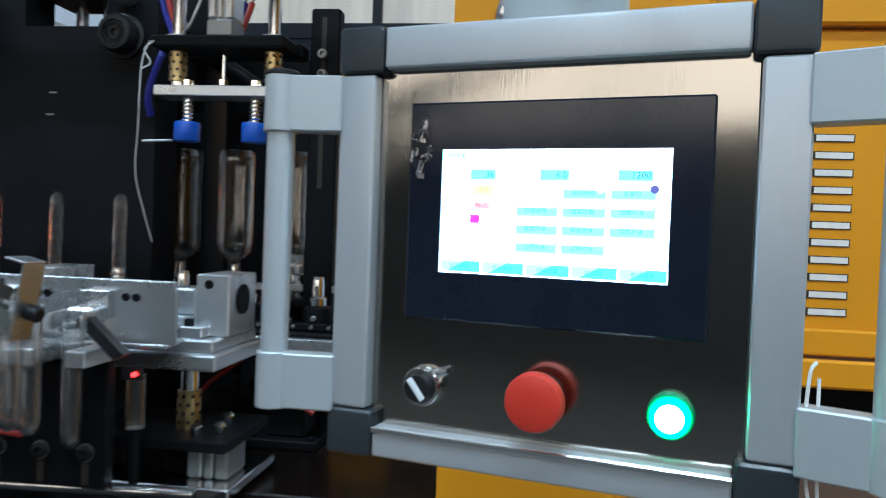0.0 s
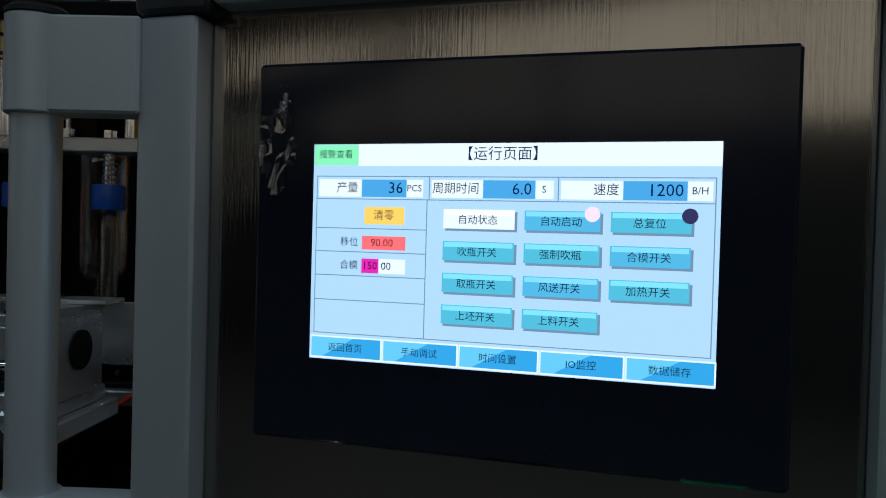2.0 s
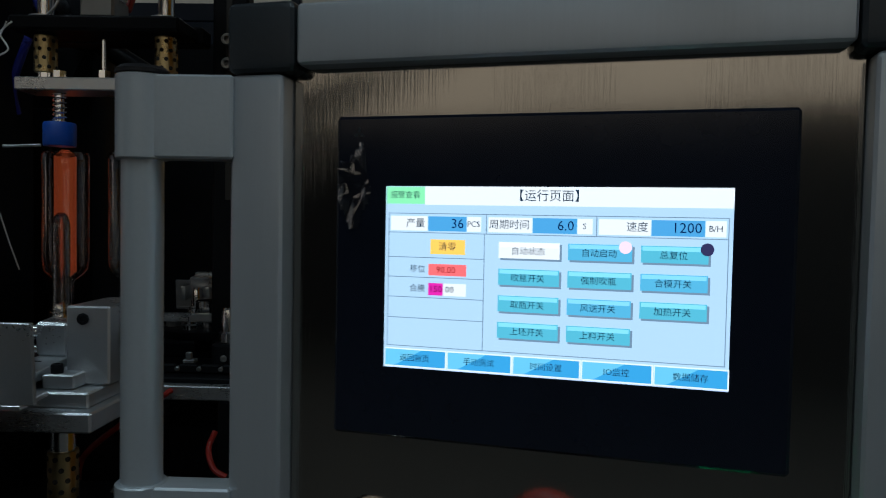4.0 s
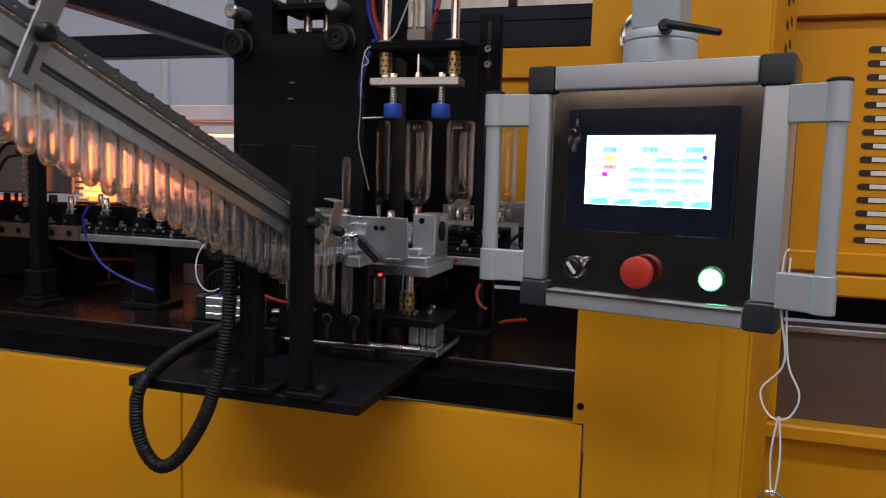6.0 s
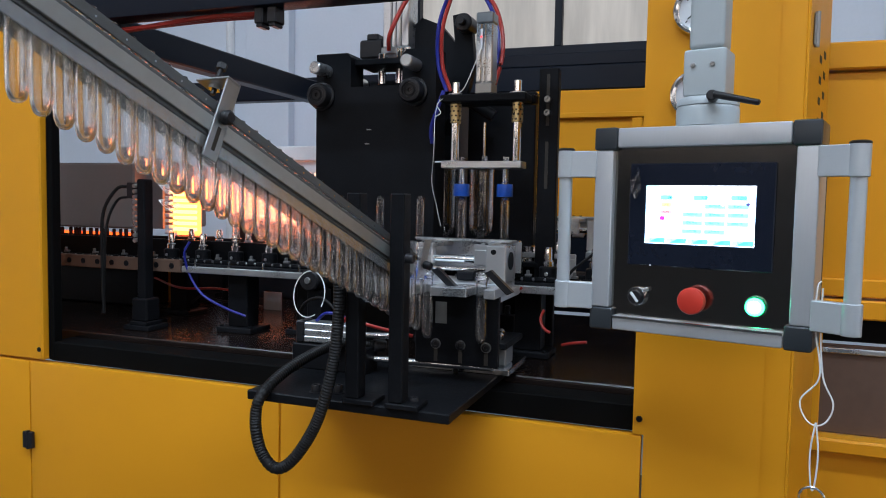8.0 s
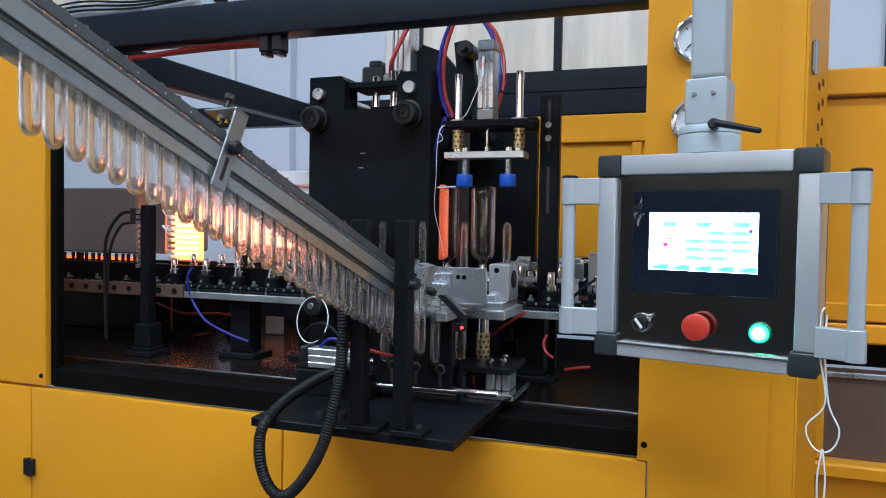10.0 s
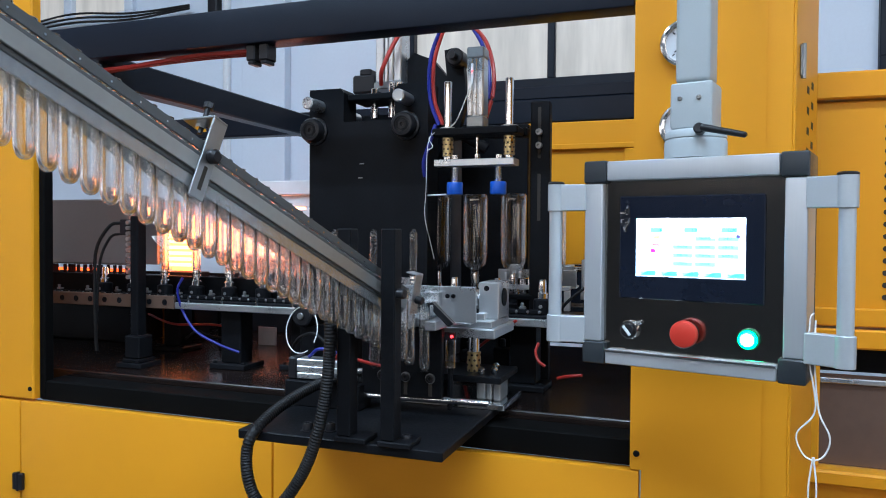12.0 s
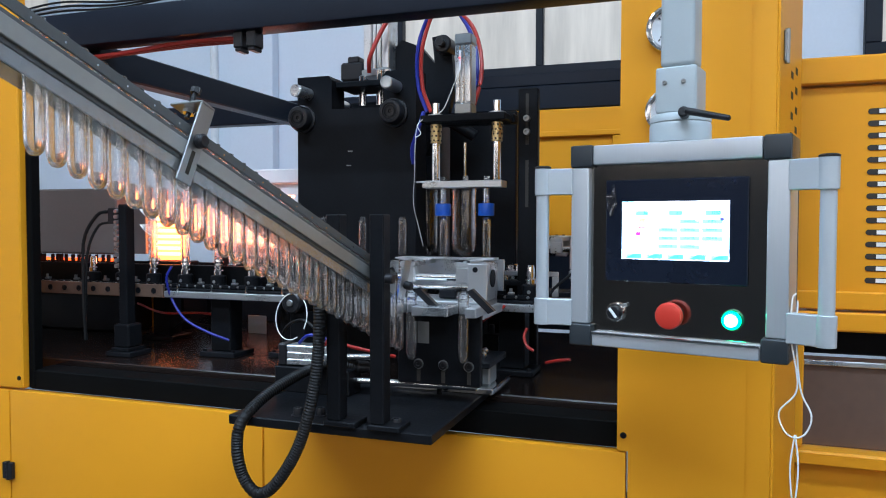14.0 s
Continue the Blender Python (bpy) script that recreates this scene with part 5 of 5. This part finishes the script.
def chute():
    m = chute_matrix()
    c = thing("preform_chute", "sloping steel chute with a row of clear preforms hanging in it", "chute", (-0.5, -0.6, 1.45))
    y0, y1 = 0.10, 1.55
    up = (m.to_3x3() @ Vector((0, 0, 1)))
    for s in (-1, 1):
        def strip(name, a, b, z0, z1, mat, lab=""):
            x0, x1 = sorted((s * a, s * b))
            return part(name, box(x0, x1, y0, y1, z0, z1, 0.0008, None, m), mat, c, lab)
        if s > 0:
            strip("neck_guard", 0.0165, 0.0172, 0.0005, 0.0135, STEELD, "dark perforated neck guard strip")
        strip("rail_lip", 0.0125, 0.0162, 0.001, 0.0042, CHUTE, "grey steel lip")
        strip("upper_band", 0.0175, 0.0205, -0.010, -0.0042, STEELD)
        strip("channel", 0.0175, 0.0240, -0.030, -0.0103, CHUTE, "light steel channel")
        strip("groove", 0.0175, 0.0200, -0.036, -0.0303, STEELD)
        strip("lower_plate", 0.0175, 0.0195, -0.052, -0.0363, GUARD, "smoky clear guard strip")
    for k in range(34):
        y = y0 + 0.03 + 0.042 * k
        part("rivet", rod(m @ Vector((0.0172, y, 0.006)), m @ Vector((0.0182, y, 0.006)), 0.0013, 8), CHROME, c)
    b = thing("chute_bracket", "bent steel bracket with slot and black knob on the chute", "bracket", (-0.48, -0.66, 1.5))
    bp = m.inverted() @ Vector((-0.474, -0.655, 1.53))
    yb = bp.y
    part("strap", box(0.0245, 0.0275, yb - 0.0125, yb + 0.0125, -0.064, 0.045, 0.0008, box(-0.03, 0.0275, yb - 0.0125, yb + 0.0125, 0.0452, 0.0485, 0.0008, None, m), m), STEEL, b)
    part("slot", box(0.0276, 0.028, yb - 0.003, yb + 0.003, -0.052, -0.020, 0, None, m), SHOE, b)
    part("knob", rod(m @ Vector((0.0277, yb, -0.006)), m @ Vector((0.042, yb, -0.006)), 0.0095, 18, None, 0.003), PLASTIC, b)
    part("bolt", rod(m @ Vector((-0.005, yb, 0.030)), m @ Vector((-0.005, yb, 0.072)), 0.0035, 10, rod(m @ Vector((-0.005, yb, 0.068)), m @ Vector((-0.005, yb, 0.076)), 0.007, 6)), PLASTIC, b)
    part("nut", rod(m @ Vector((-0.005, yb, 0.0455)), m @ Vector((-0.005, yb, 0.037)), 0.008, 6), CHROME, b)


# ---- clear plastic pieces ----
def preform_mesh():
    """A test-tube shaped preform: its neck ring at the origin, its closed end up."""
    inner = [(0, 0.1285), (0.0045, 0.1270), (0.0078, 0.120), (0.0087, 0.110), (0.0089, 0.014), (0.0099, 0.0), (0.0100, -0.0115), (0.0106, -0.012)]
    outer = [(0.0118, -0.012), (0.0125, -0.0113), (0.0125, -0.009), (0.0131, -0.007), (0.0125, -0.004), (0.0150, -0.0015), (0.0150, 0.0005),
             (0.0122, 0.002), (0.0110, 0.012), (0.0112, 0.110), (0.0105, 0.120), (0.0080, 0.128), (0.0045, 0.1315), (0, 0.1325)]
    bm = lathe(inner + outer, 22, None, None, False)
    return finish(bm, "preform", PET, 50)


def bottle_mesh():
    """A blown bottle upside down: its neck ring at the origin, its base up."""
    neck = [(0.0125, -0.020), (0.0125, -0.016), (0.0132, -0.015), (0.0132, -0.012), (0.0125, -0.011), (0.0125, -0.004), (0.0150, -0.0015), (0.0150, 0.0005), (0.0125, 0.002), (0.0125, 0.0118)]
    body = [(0.0125, 0.012), (0.0150, 0.018), (0.026, 0.025), (0.0340, 0.036), (0.0365, 0.052),
            (0.0365, 0.20), (0.0372, 0.205), (0.0372, 0.228), (0.0345, 0.2345), (0.029, 0.236), (0.018, 0.230), (0.006, 0.226), (0, 0.225)]
    return [finish(lathe(p, 36, None, None, False), n, PETB, 40) for p, n in ((body, "bottle"), (neck, "neck"))]


def spindle_thing():
    s = thing("chain_spindle", "turned steel spindle on the moving chain", "spindle", (0, 0, 0), "chain spindles")
    part("head", lathe([(0.0135, -0.036), (0.0135, -0.024), (0.0098, -0.0215), (0.0094, 0.004), (0.0075, 0.010), (0, 0.010)], 18), CHROME, s, local=True)
    part("holder", lathe([(0.022, -0.074), (0.022, -0.040), (0.018, -0.037), (0, -0.0365)], 18), BLACK, s, local=True)
    part("link", box(-0.05, 0.05, -0.02, 0.02, -0.0755, -0.0742, 0.0003), BLACK, s, local=True)
    part("grub_screw", bolt((0, -0.0219, -0.055), (0, -1, 0), 0.0045, 0.002), STEEL, s, local=True)
    return s


def chain_thing():
    """The roller chain beside the spindles: outer plates and pins, moved as one."""
    c = thing("conveyor_chain", "dark roller chain with bright pins along the conveyor rail", "chain", (0, 0.288, 1.2105))
    plate_ = finish(box(-0.0125, 0.0125, -0.003, 0.003, 0.0005, 0.0125, 0.002), "link", BLACK)
    pin_ = finish(rod((0, -0.0045, 0.0065), (0, 0.006, 0.0065), 0.0034, 10, None, 0.001), "pin", STEEL)
    clamp_ = finish(box(-0.008, 0.008, -0.002, 0.012, 0.0128, 0.0185, 0.0015, box(-0.004, 0.004, -0.002, 0.004, 0.0187, 0.028, 0.001)), "clamp", STEEL)
    for k in range(76):
        for name, me, x in (("link", plate_, 0.0), ("pin", pin_, 0.01425), ("clamp", clamp_, 0.0)):
            if name != "clamp" or k % 4 == 2:
                ob = new(name, me)
                ob.parent = c
                ob.location = (-1.95 + 0.0285 * k + x, 0, 0)
    return c


# ---- take-off unit for the bottles ----
BX_Y, BX_Z = 0.768, 1.30


def takeoff_unit():
    t = thing("takeoff_carriage", "aluminium bottle take-off carriage with swing arm", "carriage", (-0.337, BX_Y, 1.24))
    part("tray", box(-0.22, -0.05, 0.69, 0.83, 1.215, 1.240, 0.002), ALU, t)
    for x in (-0.225,):
        part("bearing_block", box(x, x + 0.035, 0.735, 0.80, 1.2405, 1.33, 0.002), ALU, t)
    part("shaft", rod((-0.43, BX_Y, BX_Z), (-0.06, BX_Y, BX_Z), 0.0085, 16), CHROME, t)
    arm = part("swing_arm", box(-0.115, 0.115, -0.040, -0.035, 0.093, 0.139, 0.0008, box(-0.115, 0.115, -0.0348, 0.012, 0.134, 0.139, 0.0008)), ALU, t, "bent aluminium swing bracket", local=True)
    arm.location = (0, 0, BX_Z - 1.24)
    for x in (-0.085, 0.05):
        part("side_arm", box(x, x + 0.035, -0.0345, -0.024, -0.016, 0.1335, 0.0012, box(x, x + 0.035, -0.024, 0.013, -0.016, 0.014, 0.003)), ALU, arm, local=True)
    for x in (-0.057, 0.057):
        j = part("gripper", box(x - 0.018, x + 0.018, -0.004, 0.028, 0.1395, 0.152, 0.001), ALU, arm, local=True)
        bm = box(x - 0.0175, x + 0.0175, -0.010, 0.0235, 0.1525, 0.178, 0.002)
        for s in (-1, 1):
            box(x + s * 0.0205 - 0.005, x + s * 0.0205 + 0.005, -0.014, 0.012, 0.174, 0.203, 0.0035, bm, None, 2)
        part("jaw", bm, ALU, j, local=True)
        for q in (-0.011, 0.011):
            part("bolt", bolt((x + q, -0.0402, 0.118), (0, -1, 0), 0.0042, 0.003), BLACK, arm, local=True)
    return t, arm


# ---- motion ----
START, CYCLE, END = 0.14, 5.93, 14.0
INDEX = (5.48, 5.72)
ARM = [(0, 94), (0.58, 94), (0.70, 70), (0.81, 46), (0.94, 20), (1.05, 2), (1.15, -20), (1.25, -42), (1.35, -62), (1.46, -80), (1.55, -90), (3.1, -90), (3.35, -35), (3.55, 40), (3.75, 94), (5.93, 94)]
TURN_OFF = [(0, 94), (0.78, 94), (0.88, 84), (0.95, 66), (1.03, 40), (1.11, 12), (1.20, -20), (1.29, -52), (1.39, -80), (1.48, -90), (3.1, -90), (3.35, -35), (3.55, 40), (3.75, 94), (5.93, 94)]
LIFT = [(0, -0.022), (0.15, -0.008), (0.3, 0), (1.65, 0), (1.85, -0.016), (2.15, -0.010), (2.5, 0), (5.45, 0), (5.65, -0.008), (5.93, -0.022)]
NOZZLE = [(0, 0), (1.45, 0), (1.66, -0.088), (2.02, -0.088), (2.2, -0.062), (2.45, 0), (5.93, 0)]
PRESS = [(0, 0), (2.4, 0), (2.9, -0.055), (5.52, -0.055), (5.75, 0), (5.93, 0)]
GLOW_COVER = [(0, 0), (2.4, 0), (2.9, -0.075), (5.71, -0.075), (5.79, 0), (5.93, 0)]
SLIDE = [(0, 0), (1.32, 0), (1.55, 0.107), (3.0, 0.107), (3.3, 0), (5.93, 0)]
TAKE = [(0, 0), (0.15, 0), (0.45, 0.032), (1.6, 0.032), (2.6, 0.0), (5.93, 0)]


def value(table, t):
    p = (t - START) % CYCLE
    for (a, u), (b, v) in zip(table, table[1:]):
        if a <= p <= b:
            s = (p - a) / (b - a)
            return u + (v - u) * s
    return table[-1][1]


def times(*tables):
    ts = {0.0, END}
    for tb in tables:
        for k in range(-1, 3):
            ts |= {round(START + CYCLE * k + p, 3) for p, _ in tb if 0 < START + CYCLE * k + p < END}
    return sorted(ts)


def ease(t, a, b):
    s = min(1, max(0, (t - a) / (b - a)))
    return s * s * (3 - 2 * s)


def indexed(t):
    """How many times the chain has stepped by t."""
    return sum(ease(t, START + CYCLE * k + INDEX[0], START + CYCLE * k + INDEX[1]) for k in range(3))


STEP_TIMES = sorted({0.0, END} | {round(START + CYCLE * k + INDEX[0] + 0.05 * i, 3) for k in range(2) for i in range(7)})


def arm_pose(t, x, axis, lift, table=ARM):
    """Where the gripper's neck place lies at t: arm angle, lift and a slide along the shaft."""
    a = radians(value(table, t))
    return Matrix.Translation((x, axis[0], axis[1] + lift)) @ Matrix.Rotation(a, 4, "X") @ Matrix.Translation((0, 0, 0.19)) @ Matrix.Rotation(radians(90), 4, "X")


def motions():
    walk(head, [(t, Matrix.Translation(ORG[head.name] + Vector((0, 0, value(NOZZLE, t))))) for t in times(NOZZLE)])
    walk(plate, [(t, Matrix.Translation(ORG[plate.name] + Vector((0, value(PRESS, t), 0)))) for t in times(PRESS)])
    walk(mould, [(t, Matrix.Translation(ORG[mould.name] + Vector((value(GLOW_COVER, t), 0, 0)))) for t in times(GLOW_COVER)])
    walk(slide_unit, [(t, Matrix.Translation(ORG[slide_unit.name] + Vector((value(SLIDE, t), 0, 0)))) for t in times(SLIDE)])
    walk(carriage, [(t, Matrix.Translation(ORG[carriage.name] + Vector((0, 0, value(LIFT, t))))) for t in times(LIFT)])
    walk(arm, [(t, Matrix.Translation((0.014 * ease(-value(ARM, t), 0, 90), 0, AX_Z - 1.24)) @ Matrix.Rotation(radians(value(ARM, t)), 4, "X")) for t in times(ARM)])
    walk(take, [(t, Matrix.Translation(ORG[take.name] + Vector((0, 0, value(TAKE, t))))) for t in times(TAKE)])
    walk(take_arm, [(t, Matrix.Translation((0, 0, BX_Z - 1.24)) @ Matrix.Rotation(radians(value(TURN_OFF, t)), 4, "X")) for t in times(TURN_OFF)])
    # chain spindles
    for ob, x, y, way in spindles:
        walk(ob, [(t, Matrix.Translation((x + way * 2 * PITCH * indexed(t), y, ROW_Z))) for t in STEP_TIMES])
    walk(chain, [(t, Matrix.Translation(ORG[chain.name] + Vector((-2 * PITCH * indexed(t), 0, 0)))) for t in STEP_TIMES])
    # preforms standing on the chain from the start
    for ob, x in standing:
        walk(ob, [(t, Matrix.Translation((x - 2 * PITCH * indexed(t), ROW_Y, ROW_Z))) for t in STEP_TIMES])
    # preforms that go from chute to slide, arm and chain
    for ob, k, i, n in fed:
        walk(ob, fed_rows(k, i, n))
    # bottles
    for ob, batch, i in bottles:
        walk(ob, bottle_rows(batch, i))


def chute_pose(n):
    """Place n of the row in the chute, from its lower end."""
    m = chute_matrix()
    p = m @ Vector((0, 0.055 + 0.0272 * n, 0.006))
    return Matrix.Translation(p) @ Matrix.Rotation(math.pi, 4, "X")


def blend(a, b, s):
    q = a.to_quaternion().slerp(b.to_quaternion(), s)
    return Matrix.LocRotScale(a.translation.lerp(b.translation, s), q, None)


def fed_pose(k, i, n, t):
    """Batch k is swung over in cycle k; i: 0 lands in the far slot, 1 in the near slot; n: first place in the chute, counted before any step."""
    swing = START + CYCLE * k
    slot = Vector((GRIP[i], -0.065, AX_Z - 0.012))
    rest = 1.249 + max(0.0, min(0.026, value(LIFT, t) + 0.022)) * (1.0 if t > swing else 0.0)
    hang = lambda x: Matrix.Translation((x, slot.y, rest)) @ Matrix.Rotation(math.pi, 4, "X")
    fill = swing - CYCLE + (0.95 if i else 1.75)
    if t < fill - 0.02:
        steps = 0.0
        for c in range(-1, 3):
            g = START + CYCLE * c
            steps += ease(t, g + 0.75, g + 0.95) + ease(t, g + 1.58, g + 1.75)
        return chute_pose(n - steps)
    if t < swing + 0.58:
        s = ease(t, fill - 0.02, fill + 0.25)
        shift = value(SLIDE, t)
        x = GRIP[i] + shift if t > fill else GRIP[1]
        return blend(chute_pose(0), hang(x), s)
    if t < swing + 1.70:
        g = arm_pose(t, GRIP[i], (AX_Y, AX_Z), value(LIFT, t))
        g = Matrix.Translation((0.014 * ease(-value(ARM, t), 0, 90) + 0.033 * ease(t, swing + 1.1, swing + 1.5), 0, 0)) @ g
        land = Matrix.Translation((S4 - PITCH * (1 - i), ROW_Y, ROW_Z))
        return blend(g, land, ease(t, swing + 1.42, swing + 1.6))
    x = S4 - PITCH * (1 - i) - 2 * PITCH * (indexed(t) - k)
    return Matrix.Translation((x, ROW_Y, ROW_Z))


def fed_rows(k, i, n):
    ts = {0.0, END} | set(STEP_TIMES)
    for c in range(3):
        ts |= {START + CYCLE * c + v for v in (0.75, 0.8, 0.85, 0.9, 0.95, 1.05, 1.15, 1.25, 1.32, 1.4, 1.48, 1.55, 1.58, 1.62, 1.66, 1.70, 1.75, 1.85, 1.95, 2.05, 3.0, 3.1, 3.2, 3.3)}
    ts |= {START + CYCLE * k + 0.3 + 0.04 * j for j in range(40)}
    ts = sorted({round(t * 30) / 30 for t in ts if 0 <= t <= END})
    return [(t, fed_pose(k, i, n, t)) for t in ts]


def bottle_pose(b, i, t):
    """Batch b is taken off in cycle b; i: 0 and 1 along the row."""
    done = START + CYCLE * b
    x_end = B1 + PITCH + PITCH * i
    x = x_end - 2 * PITCH * max(0.0, b - indexed(t))
    y = REAR_Y
    lift = value(TAKE, t) if t >= done else 0.0
    stand = Matrix.Translation((x, y, ROW_Z + lift))
    if t < done + 0.78:
        return stand
    g = arm_pose(t, x_end, (BX_Y, BX_Z), value(TAKE, t), TURN_OFF)
    # the bottle points up in front and hangs down behind
    g = g @ Matrix.Rotation(math.pi, 4, "X")
    if t < done + 1.5:
        return g
    rest = arm_pose(done + 1.56, x_end, (BX_Y, BX_Z), 0.0, TURN_OFF) @ Matrix.Rotation(math.pi, 4, "X")
    s = ease(t, done + 1.5, done + 2.0)
    away = Matrix.Translation((0.62 * s, 0.03 * s, -0.03 * s))
    return away @ blend(g, rest, min(1, s * 4))


def bottle_rows(b, i):
    ts = {0.0, END} | set(STEP_TIMES) | {START + CYCLE * b + v for v in (0.15, 0.3, 0.45, 0.55)}
    ts |= {START + CYCLE * b + 0.56 + 0.04 * j for j in range(38)}
    ts = sorted({round(t * 30) / 30 for t in ts if 0 <= t <= END})
    return [(t, bottle_pose(b, i, t)) for t in ts]


# ---- build ----
hall()
housing()
control_box()
bed_equipment()
press()
head = nozzle_unit()
carriage, arm = transfer_unit()
feeder()
chute()
take, take_arm = takeoff_unit()
plate = bpy.data.objects["press_plate"]
slide_unit = bpy.data.objects["feed_slide"]
# the added plate in front of the orange rod
mould = bpy.data.objects["glow_cover"]

spindles = []
first = spindle_thing()
for j in range(-7, 6):
    x = S4 + PITCH * j
    ob = first if j == -7 else copy_thing(first, Matrix.Translation((x, ROW_Y, ROW_Z)))
    spindles.append((ob, x, ROW_Y, -1))
for j in range(-11, 3):
    x = B1 + PITCH * j
    ob = copy_thing(first, Matrix.Translation((x, REAR_Y, ROW_Z)))
    spindles.append((ob, x, REAR_Y, 1))

chain = chain_thing()
PRE, (BOT, NECK) = preform_mesh(), bottle_mesh()


def plastic(name, me, label, group):
    ob = new(name, me)
    ORG[ob.name] = Vector((0, 0, 0))
    if name == "bottle":
        new("neck", NECK).parent = ob
    return tagged(ob, label, "preform" if name == "preform" else "bottle", group)


standing = []
for j in range(-4, 0):
    standing.append((plastic("preform", PRE, "clear plastic preform standing upside down on its chain spindle", "preforms on the chain"), S4 + PITCH * (j - 1)))
fed = []
count = 0
for k in range(0, 4):
    for i in (1, 0):
        fed.append((plastic("preform", PRE, "clear plastic preform carried from chute to spindle", "fed preforms"), k, i, count))
        count += 1
for n in range(count, count + 31):
    fed.append((plastic("preform", PRE, "clear plastic preform hanging in the steel chute", "preforms in the chute"), 9, 1, n))
bottles = []
for b in range(4):
    for i in (0, 1):
        bottles.append((plastic("bottle", BOT, "clear blown plastic bottle standing upside down on a spindle", "blown bottles"), b, i))

motions()
